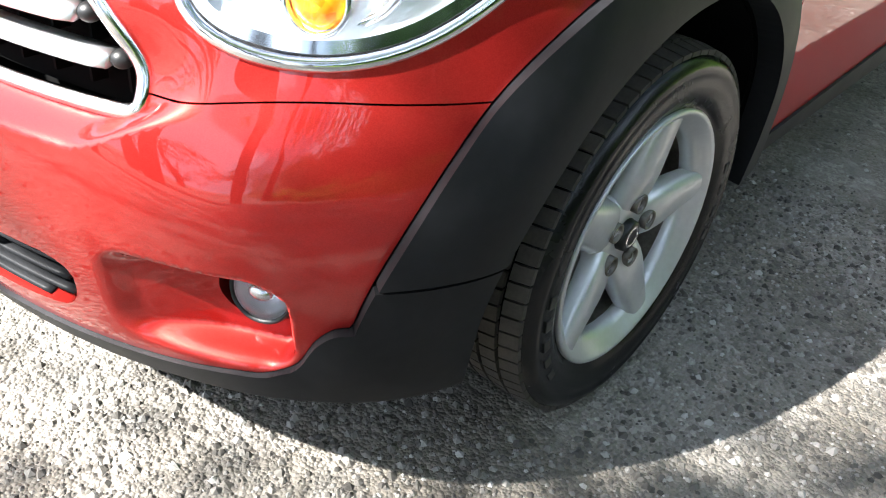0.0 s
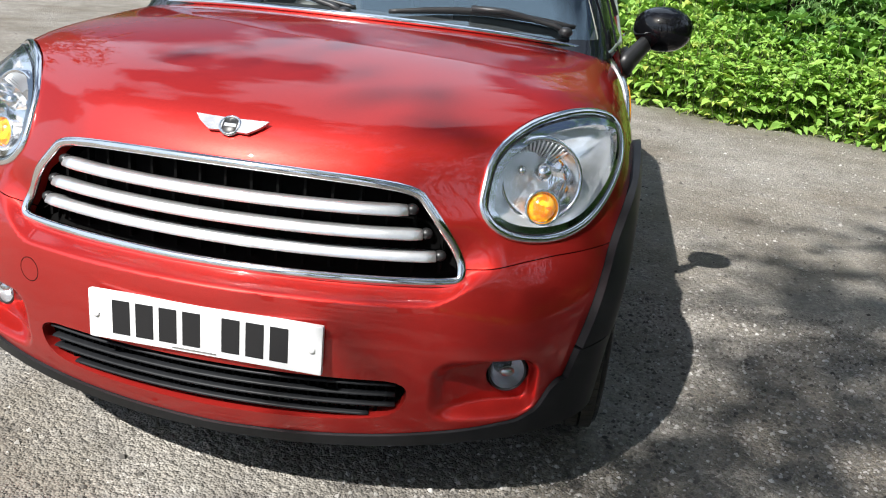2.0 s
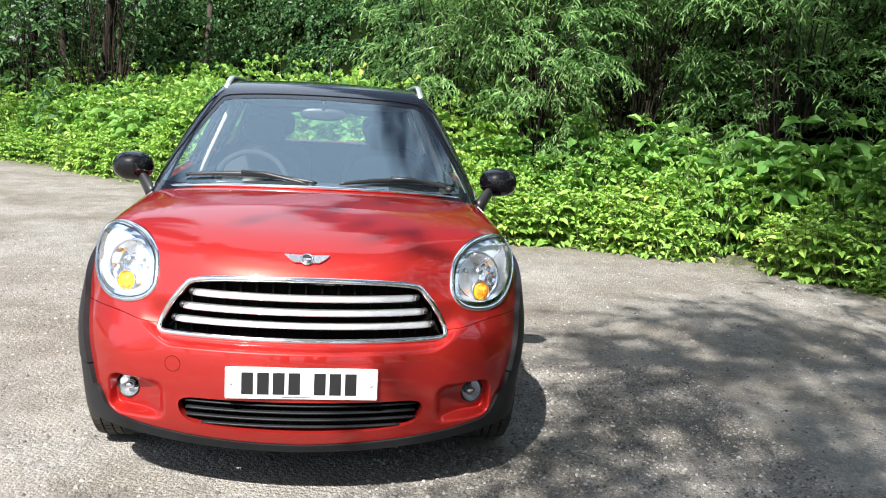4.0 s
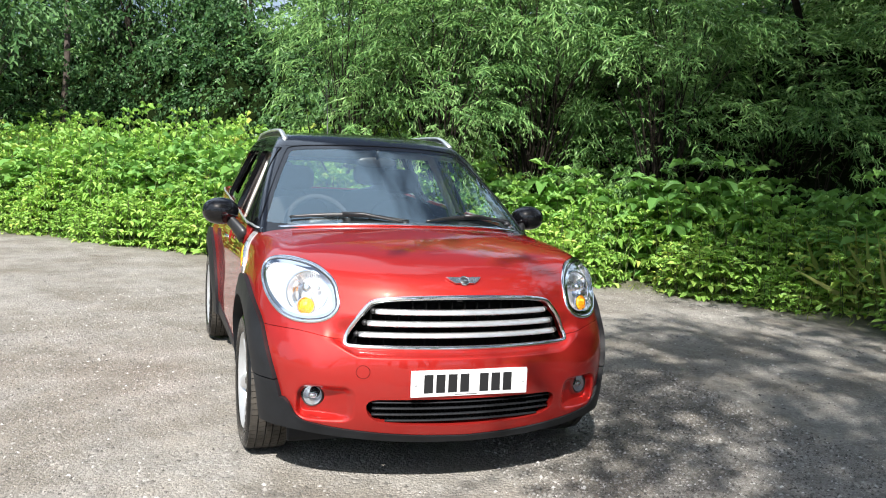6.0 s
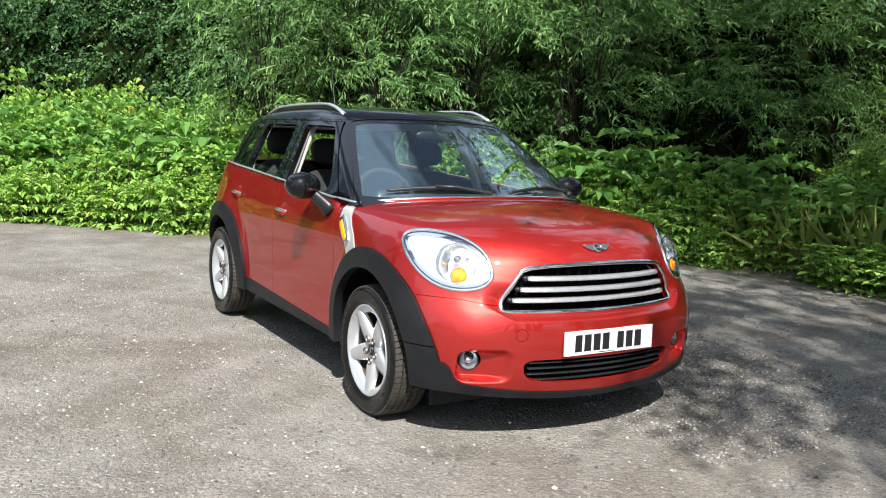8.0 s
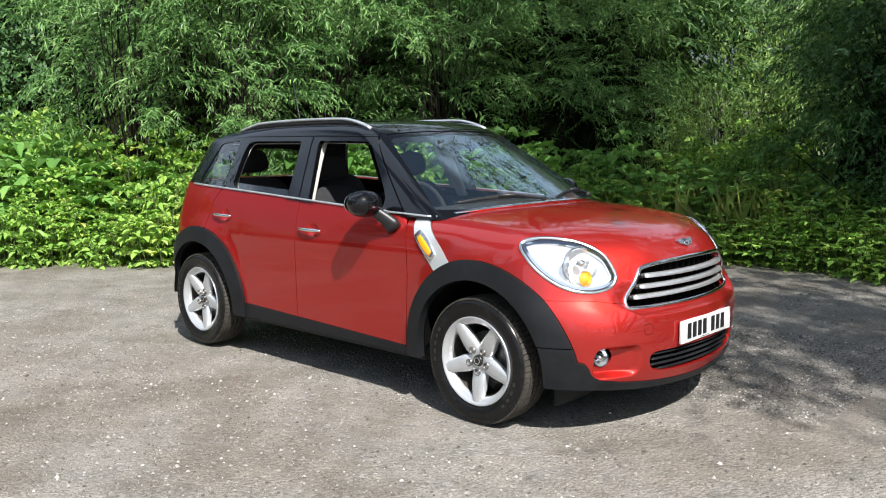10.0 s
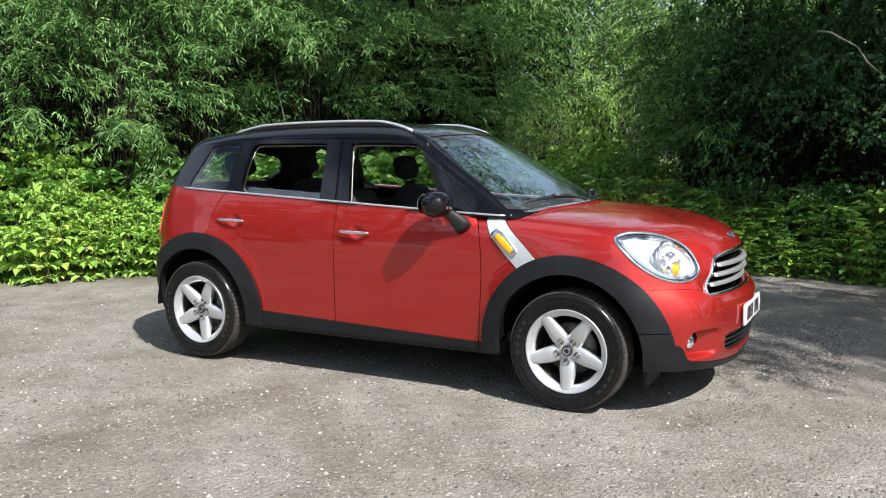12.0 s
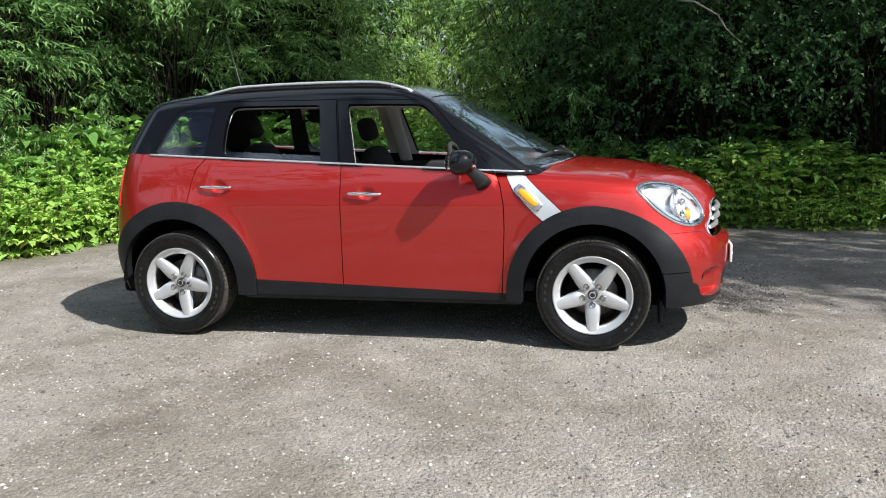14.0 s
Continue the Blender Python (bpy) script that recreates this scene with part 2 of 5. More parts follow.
def pebble_mat():
    m = material("loose_stone", (.3, .3, .3), .85)
    b = m.node_tree.nodes["Principled BSDF"]
    geo = node(m, "NewGeometry")
    link(m, ramp(m, geo.outputs["Random Per Island"], [(0, (.055, .050, .044)), (.3, (.122, .112, .098)), (.55, (.18, .166, .147)), (.75, (.22, .206, .186)), (.93, (.31, .295, .272)), (1, (.46, .445, .42))]), b.inputs["Base Color"])
    bump_on(m, noise_of(m, 300, 3), .4, .001)
    return m


STONE = pebble_mat()


# ---- mesh helpers ----
def solid(name, mesh, mat, parent=None, label="", normals=None, smooth=True, sharp=None):
    """One mesh object from (points, faces), under its thing."""
    v, f = mesh
    data = bpy.data.meshes.new(name)
    data.from_pydata([tuple(p) for p in np.asarray(v, float)], [], [tuple(int(i) for i in t) for t in f])
    data.materials.append(mat)
    if smooth:
        data.polygons.foreach_set("use_smooth", [True] * len(data.polygons))
    if sharp is not None:
        data.set_sharp_from_angle(angle=radians(sharp))
    if normals is not None:
        data.normals_split_custom_set_from_vertices([tuple(n) for n in normals])
    ob = new(name, data)
    if parent:
        ob.parent = parent
    if label:
        ob["label"] = label
    return ob


def join(*meshes):
    vs, fs, n = [], [], 0
    for v, f in meshes:
        vs.append(np.asarray(v, float).reshape(-1, 3))
        fs += [tuple(int(i) + n for i in t) for t in f]
        n += len(vs[-1])
    return np.concatenate(vs), fs


def moved(mesh, m):
    v, f = mesh
    r = np.array(m.to_3x3())
    return np.asarray(v, float) @ r.T + np.array(m.translation), f


def lathe(profile, n=48):
    """Turned about the y axis: profile of (radius, y)."""
    a = np.linspace(0, 2 * np.pi, n, endpoint=False)
    p = np.array(profile, float)
    v = np.stack([p[:, 0][None] * np.cos(a)[:, None], np.broadcast_to(p[:, 1], (n, len(p))), p[:, 0][None] * np.sin(a)[:, None]], -1)
    k = len(p)
    f = [(i * k + j, i * k + j + 1, (i + 1) % n * k + j + 1, (i + 1) % n * k + j) for i in range(n) for j in range(k - 1)]
    return v.reshape(-1, 3), f


def sweep(path, section, closed=False, up=(0, 0, 1), scale=None, cap=True):
    """A section of (sideways, up) points carried along a path."""
    p = np.array(path, float)
    t = np.roll(p, -1, 0) - np.roll(p, 1, 0) if closed else np.gradient(p, axis=0)
    t /= np.linalg.norm(t, axis=1)[:, None] + 1e-12
    u = np.broadcast_to(np.array(up, float), p.shape) if np.ndim(up) == 1 else np.array(up, float)
    s = np.cross(t, u)
    s /= np.linalg.norm(s, axis=1)[:, None] + 1e-12
    u = np.cross(s, t)
    q = np.array(section, float)
    w = np.ones(len(p)) if scale is None else np.array(scale, float)
    v = p[:, None] + w[:, None, None] * (q[None, :, :1] * s[:, None] + q[None, :, 1:] * u[:, None])
    n, k = len(p), len(q)
    f = [(i * k + j, (i + 1) % n * k + j, (i + 1) % n * k + (j + 1) % k, i * k + (j + 1) % k) for i in range(n if closed else n - 1) for j in range(k)]
    if cap and not closed:
        f += [tuple(range(k)), tuple(range((n - 1) * k, n * k))[::-1]]
    return v.reshape(-1, 3), f


def oval(a, b=None, n=10, power=1.0):
    t = np.linspace(0, 2 * np.pi, n, endpoint=False)
    c, s = np.cos(t), np.sin(t)
    return np.stack([a * np.sign(c) * np.abs(c)**power, (b or a) * np.sign(s) * np.abs(s)**power], 1)


def egg(centre, radii, n=20, m=12, power=1.0):
    """A rounded body: ellipsoid, or boxier for a power below one."""
    a, b = np.linspace(0, 2 * np.pi, n, endpoint=False), np.linspace(-np.pi / 2, np.pi / 2, m)
    def p(x):
        return np.sign(x) * np.abs(x)**power
    v = np.stack([p(np.cos(b))[:, None] * p(np.cos(a))[None], p(np.cos(b))[:, None] * p(np.sin(a))[None], np.broadcast_to(p(np.sin(b))[:, None], (m, n))], -1)
    v = v.reshape(-1, 3) * np.array(radii) + np.array(centre)
    f = [(i * n + j, i * n + (j + 1) % n, (i + 1) * n + (j + 1) % n, (i + 1) * n + j) for i in range(m - 1) for j in range(n)]
    return v, f


def block(lo, hi, r=.01):
    """A box with bevelled edges."""
    bm = bmesh.new()
    bmesh.ops.create_cube(bm, size=1)
    lo, hi = np.array(lo, float), np.array(hi, float)
    for v in bm.verts:
        v.co = Vector((lo + hi) / 2 + np.array(v.co) * (hi - lo))
    if r:
        bmesh.ops.bevel(bm, geom=list(bm.edges), offset=r, segments=2, affect="EDGES", profile=.6)
    bm.verts.index_update()
    out = np.array([v.co[:] for v in bm.verts]), [tuple(v.index for v in f.verts) for f in bm.faces]
    bm.free()
    return out


def plate_of(points, depth, axis=1):
    """A flat outline given depth along an axis (its points lie in the other two)."""
    n = len(points)
    v = []
    for d in (0, depth):
        for p in points:
            q = list(p)
            q.insert(axis, d)
            v.append(q)
    f = [tuple(range(n))[::-1], tuple(range(n, 2 * n))] + [(i, (i + 1) % n, n + (i + 1) % n, n + i) for i in range(n)]
    return np.array(v, float), f


def rounded(points, times=2, closed=True):
    """Corners cut off again and again."""
    p = np.array(points, float)
    for _ in range(times):
        q = np.roll(p, -1, 0)
        p = np.stack([p * .75 + q * .25, p * .25 + q * .75], 1).reshape(-1, p.shape[1])
    return p


def outline(points):
    """Signed distance to a closed outline, below zero inside."""
    p = np.array(points, float)
    def f(u, v):
        d = np.full(np.shape(u), 1e9)
        inside = np.zeros(np.shape(u), bool)
        for (x0, y0), (x1, y1) in zip(p, np.roll(p, -1, 0)):
            ex, ey = x1 - x0, y1 - y0
            t = np.clip(((u - x0) * ex + (v - y0) * ey) / (ex * ex + ey * ey + 1e-15), 0, 1)
            d = np.minimum(d, np.hypot(u - x0 - t * ex, v - y0 - t * ey))
            if ey:
                inside ^= ((y0 > v) != (y1 > v)) & (u < ex * (v - y0) / ey + x0)
        return np.where(inside, -d, d)
    return f


def gradient(field, v):
    g = np.stack([field(*(v + d).T) - field(*(v - d).T) for d in np.eye(3) * 1e-4], 1)
    return g / (np.linalg.norm(g, axis=1)[:, None] + 1e-12)


def skin_of(field, lo, hi, step):
    """A fine even mesh of the surface on which field is zero."""
    n = [int(round((b - a) / step)) + 1 for a, b in zip(lo, hi)]
    ax = [a + step * np.arange(k) for a, k in zip(lo, n)]
    val = field(*np.meshgrid(*ax, indexing="ij"))
    cells = tuple(k - 1 for k in n)
    total, count = np.zeros(cells + (3,)), np.zeros(cells)
    def shifted(a, o):
        return a[o[0]:o[0] + cells[0], o[1]:o[1] + cells[1], o[2]:o[2] + cells[2]]
    for axis in range(3):
        for b in (0, 1):
            for c in (0, 1):
                o = [0, 0, 0]
                o[(axis + 1) % 3], o[(axis + 2) % 3] = b, c
                e = list(o)
                e[axis] = 1
                p, q = shifted(val, o), shifted(val, e)
                cross = (p < 0) != (q < 0)
                t = np.where(cross, p / np.where(cross, p - q, 1), 0)
                for k in range(3):
                    total[..., k] += cross * (t if k == axis else o[k])
                count += cross
    hit = count > 0
    index = np.full(cells, -1)
    index[hit] = np.arange(hit.sum())
    where = np.argwhere(hit)
    v = np.array(lo) + step * (where + total[hit] / count[hit][:, None])
    for _ in range(4):
        g = np.stack([field(*(v + d).T) - field(*(v - d).T) for d in np.eye(3) * 1e-4], 1) / 2e-4
        v = v - (field(*v.T) / ((g * g).sum(1) + 1e-9))[:, None] * g
    quads = []
    for axis in range(3):
        a = np.take(val, range(n[axis] - 1), axis) < 0
        b = np.take(val, range(1, n[axis]), axis) < 0
        at = np.argwhere(a != b)
        b1, b2 = (axis + 1) % 3, (axis + 2) % 3
        at = at[(at[:, b1] > 0) & (at[:, b1] < n[b1] - 1) & (at[:, b2] > 0) & (at[:, b2] < n[b2] - 1)]
        out = a[tuple(at.T)]
        ring = []
        for d1, d2 in ((-1, -1), (0, -1), (0, 0), (-1, 0)):
            c = at.copy()
            c[:, b1] += d1
            c[:, b2] += d2
            ring.append(index[tuple(c.T)])
        ring = np.stack(ring, 1)
        ring[~out] = ring[~out][:, ::-1]
        quads.append(ring)
    q = np.concatenate(quads)
    return v, np.concatenate([q[:, [0, 1, 2]], q[:, [0, 2, 3]]])


def cut(mesh, f):
    """Both sides of the line on which f, given at the points, is zero."""
    v, t = mesh
    f = np.where(np.abs(f) < 1e-5, 1e-5, f)
    neg = f < 0
    c = neg[t].sum(1)
    extra, made = [], {}
    def between(a, b):
        key = (a, b) if a < b else (b, a)
        if key not in made:
            s = f[a] / (f[a] - f[b])
            made[key] = len(v) + len(extra)
            extra.append(v[a] + s * (v[b] - v[a]))
        return made[key]
    ins, outs = [], []
    for tri in t[(c == 1) | (c == 2)]:
        lone = neg[tri].sum() == 1
        k = [i for i in range(3) if neg[tri[i]] == lone][0]
        a, b, d = tri[k], tri[(k + 1) % 3], tri[(k + 2) % 3]
        p, q = between(a, b), between(a, d)
        tip, rest = (ins, outs) if lone else (outs, ins)
        tip.append((a, p, q))
        rest += [(p, b, d), (p, d, q)]
    w = np.concatenate([v, np.array(extra)]) if extra else v
    def tidy(tris):
        tris = np.array(tris, int).reshape(-1, 3)
        used, back = np.unique(tris, return_inverse=True)
        return w[used], back.reshape(-1, 3)
    return tidy(np.concatenate([t[c == 3], np.array(ins, int).reshape(-1, 3)])), tidy(np.concatenate([t[c == 0], np.array(outs, int).reshape(-1, 3)]))


def parted(mesh, f, gap=.0025):
    """Cut with an open joint between the two sides."""
    g = f(*mesh[0].T)
    return cut(mesh, g + gap)[0], cut(mesh, g - gap)[1]


def largest(mesh):
    """The biggest connected piece of a mesh."""
    v, t = mesh
    mark = np.arange(len(v))
    while True:
        low = mark[t].min(1)
        fresh = mark.copy()
        np.minimum.at(fresh, t.reshape(-1), np.repeat(low, 3))
        fresh = fresh[fresh]
        if (fresh == mark).all():
            break
        mark = fresh
    ids, times = np.unique(mark[t[:, 0]], return_counts=True)
    t = t[mark[t[:, 0]] == ids[np.argmax(times)]]
    used, back = np.unique(t, return_inverse=True)
    return v[used], back.reshape(-1, 3)


def panel(name, mesh, field, mat, parent, label="", push=0.0, rim=.012, depth=None):
    """A piece of skin with a turned-in edge all round."""
    v, t = mesh
    if not len(t):
        return None
    n = gradient(field, v)
    if depth is not None:
        push = push + depth(v)[:, None]
    v = v + n * push
    e = np.concatenate([t[:, [0, 1]], t[:, [1, 2]], t[:, [2, 0]]])
    key = np.sort(e, 1)
    key = key[:, 0] * len(v) + key[:, 1]
    _, first, times = np.unique(key, return_index=True, return_counts=True)
    edge = e[first[times == 1]]
    faces = [tuple(x) for x in t]
    if rim:
        a, b = edge[:, 0], edge[:, 1]
        base = len(v)
        side = np.cross(v[b] - v[a], n[a])
        side /= np.linalg.norm(side, axis=1)[:, None] + 1e-12
        ring = np.stack([v[a], v[b], v[b] - rim * n[b], v[a] - rim * n[a]], 1).reshape(-1, 3)
        v = np.concatenate([v, ring])
        n = np.concatenate([n, np.repeat(side, 4, 0)])
        faces += [(base + 4 * i + 1, base + 4 * i, base + 4 * i + 3, base + 4 * i + 2) for i in range(len(a))]
    return solid(name, (v, faces), mat, parent, label, normals=n)


# ---- the car's shape ----
def curve(xs, ys):
    """A smooth curve through control points."""
    xs, ys = np.array(xs, float), np.array(ys, float)
    d = np.gradient(ys, xs)
    def f(x):
        x = np.clip(np.asarray(x, float), xs[0], xs[-1])
        i = np.clip(np.searchsorted(xs, x) - 1, 0, len(xs) - 2)
        h = xs[i + 1] - xs[i]
        s = (x - xs[i]) / h
        return ((2 * s**3 - 3 * s**2 + 1) * ys[i] + (s**3 - 2 * s**2 + s) * h * d[i]
                + (3 * s**2 - 2 * s**3) * ys[i + 1] + (s**3 - s**2) * h * d[i + 1])
    return f


def smax(a, b, k):
    h = np.maximum(k - np.abs(a - b), 0)
    return np.maximum(a, b) + h * h / (4 * k)


WHEELS = ((1.2975, .318), (-1.29, .333))
NOSE = curve([.12, .2, .3, .4, .5, .57, .61, .65, .72, .8, .86, .92, .97, 1.02, 1.1],
             [2.0, 2.04, 2.08, 2.098, 2.105, 2.1, 2.09, 2.075, 2.055, 2.034, 2.012, 1.978, 1.92, 1.82, 1.6])
TAIL = curve([.2, .35, .5, .7, .9, 1.05, 1.3], [1.88, 1.95, 1.985, 1.985, 1.955, 1.91, 1.82])
BONNET = curve([.5, .8, 1.0, 1.2, 1.4, 1.6, 1.8, 1.95, 2.1], [1.08, 1.075, 1.068, 1.056, 1.041, 1.016, .972, .924, .86])
PLAN = curve([-2.1, -1.8, -1.4, -.8, 0, .8, 1.3, 1.5, 1.7, 1.85, 2.1], [.72, .79, .83, .83, .828, .828, .829, .824, .808, .774, .68])
FLANK = curve([.15, .3, .45, .6, .75, .84, .88, .95, 1.0, 1.06, 1.2], [-.03, -.009, -.003, -.001, 0, -.001, -.007, -.022, -.036, -.055, -.11])
ROOF = curve([-2.0, -1.7, -1.4, -.9, -.4, 0, .4, .8], [1.39, 1.462, 1.514, 1.554, 1.566, 1.556, 1.51, 1.42])
HIP = curve([-2.0, -1.6, -1.1, -.5, 0, .7, 1.1], [.64, .72, .765, .77, .77, .752, .70])


def belt(x):
    return 1.0645 - .0517 * x


def cowl(y):
    return 1.13 - .42 * y * y


def step(x, a, b):
    s = np.clip((x - a) / (b - a), 0, 1)
    return s * s * (3 - 2 * s)


def ledge(a, z):
    """The shelf of the bumper under the grille."""
    line = .590 + .052 * step(a, .45, .585)
    shoulder = .020 * step(z, .50, .66) * step(a, .46, .66) * (1 - step(z, .66, .76))
    return shoulder + .040 * step(z, line - .014, line + .014) * (1 - step(a, .49, .60)) * (1 - step(z, .65, .75))


def scoop(a, z):
    """The hollow round each fog lamp."""
    d = np.hypot(np.maximum(np.abs(a - .585) - .065, 0), np.maximum(np.abs(z - .374) - .03, 0)) - .045
    return .060 * (1 - step(d, -.026, .008)) * step(a, .42, .60) * step(z, .280, .325)


def flare(x, z):
    """How far the flanks swell out over the wheels."""
    out = 0.0
    for wx, wz in WHEELS:
        out = np.maximum(out, .036 * (.5 + .5 * step(z, .30, .60)) * (1 - step(np.hypot((x - wx) / np.where((x - wx) * wx > 0, 1.08, .92), z - wz), .40, .64)))
    return out


def sweep_back(a, z):
    """The brow over each headlight lies further back than the middle of the nose."""
    across, up = .5 * (a - .34 + np.hypot(a - .34, .10)), .5 * (z - .64 + np.hypot(z - .64, .04))
    back = 1.5 * across * up
    return back / (1 + (back / .088)**4)**.25


def lower(x, y, z):
    """Below zero inside the lower body: flanks, nose, tail and bonnet in one."""
    a = np.abs(y)
    side = a - PLAN(x) - FLANK(z) - flare(x, z)
    nose = (x - NOSE(z) + .33 * a**2 + .2 * a**6 + ledge(a, z) + scoop(a, z) + sweep_back(a, z)) * .93
    tail = (-x - TAIL(z) + .36 * a**2 + .1 * a**6) * .93
    lift = np.clip((.75 - x) * 2, 0, 1)
    top = z - BONNET(x) + .085 * a**2 + .05 * a**4 - lift * .5
    f = smax(side, nose, .12)
    f = smax(f, tail, .12)
    f = smax(f, top, .10)
    return smax(f, .14 - z, .03)


def upper(x, y, z):
    """Below zero inside the greenhouse: screen, roof, side glass and tail glass."""
    a = np.abs(y)
    side = (a - HIP(x) + .47 * (z - 1.08)) * .9
    screen = ((x - 1.13 + .42 * a**2) + (z - 1.06) * 1.8) * .485
    rear = (-x - 1.93 + .3 * a**2 + (z - 1.08) * .62) * .85
    roof = z - ROOF(x) + .07 * a**2
    f = smax(side, screen, .05)
    f = smax(f, rear, .10)
    f = smax(f, roof, .06)
    return f


TRIM = curve([0, .24, .45, .62, .675, .702, .719, .733, .758, .776, .79, .9], [.236, .245, .262, .286, .300, .325, .362, .380, .386, .402, .45, .7])
HEM = curve([0, .2, .4, .6, .7, .9], [.208, .212, .222, .240, .252, .255])


def lower_handles(x, y, z):
    """The lower body with the hollows behind its door handles."""
    f = lower(x, y, z)
    for hx, hz in ((-.04, .898), (-1.0, .939)):
        d = np.hypot((x - hx) * .8, z - hz)
        f = f + .020 * (1 - step(d, .012, .046)) * (np.abs(y) > .6)
    return f


def open_cabin(x, y, z):
    return np.maximum(belt(x) - z, x - cowl(y))


def well(x, y, z):
    d = 9.0
    for wx, wz in WHEELS:
        d = np.minimum(d, np.hypot(x - wx, np.maximum(z - wz - .01, 0)) - .402)
    return np.maximum(d, .45 - np.abs(y))


def front_arch(x, y, z):
    """The front arch's cladding: it reaches further forward than back."""
    return np.hypot((x - 1.29) / np.where(x > 1.29, 1.085, .945), z - .312) - .516


def rear_arch(x, y, z):
    return np.hypot(x + 1.283, z - .335) - .513


def cladding(x, y, z):
    a = np.abs(y)
    arch = np.minimum(front_arch(x, y, z), rear_arch(x, y, z))
    sill = np.maximum(z - .337 + .0333 * x, np.abs(x) - 1.1)
    lip = np.maximum(z - TRIM(a), 1.45 - x)
    back = np.maximum(z - .40, x + 1.62)
    return np.minimum(np.minimum(np.maximum(arch, .62 - a), sill), np.minimum(lip, back))


LAMP_EDGE = rounded([(-.89, .80), (-.855, .872), (-.76, .927), (-.645, .952), (-.53, .953), (-.455, .925), (-.485, .855), (-.54, .785),
                        (-.62, .727), (-.70, .700), (-.79, .696), (-.865, .715), (-.90, .757)], 2)
LAMP = outline(LAMP_EDGE)
GRILLE_EDGE = rounded([(-.30, .817), (-.15, .823), (0, .825), (.15, .823), (.30, .817), (.40, .803), (.425, .775), (.458, .735), (.485, .69), (.505, .65), (.51, .618), (.47, .614), (.25, .613), (0, .612),
                       (-.25, .613), (-.47, .614), (-.51, .618), (-.505, .65), (-.485, .69), (-.458, .735), (-.425, .775), (-.40, .803)], 2)
GRILLE = outline(GRILLE_EDGE)
INTAKE_EDGE = rounded([(-.30, .405), (0, .407), (.30, .405), (.43, .404), (.425, .335), (.37, .300), (.12, .286), (-.12, .286), (-.37, .300), (-.425, .335), (-.43, .404)], 2)
INTAKE = outline(INTAKE_EDGE)
SCUTTLE = outline([(.79, 1.06), (.79, 1.013), (.806, .977), (.847, .905), (.95, .797), (1.04, .72), (1.19, .735), (1.137, .786), (.872, 1.026), (.872, 1.06)])
DOOR_F = outline([(-.205, 1.3), (.60, 1.3), (.725, 1.032), (.767, .94), (.788, .83), (.792, .70), (.784, .474), (.769, .2), (-.202, .2)])
DOOR_R = outline([(-.205, 1.3), (-1.03, 1.3), (-1.104, 1.112), (-1.159, 1.053), (-1.19, .96), (-1.205, .85), (-1.21, .2), (-.202, .2)])


def lamp_u(x, y):
    """Sideways measure across a headlight's outline."""
    return (.868 - .66 * x + .75 * np.abs(y)) / 1.04 - .90


def lamp(x, y, z):
    return np.maximum(LAMP(lamp_u(x, y), z), 1.3 - x)


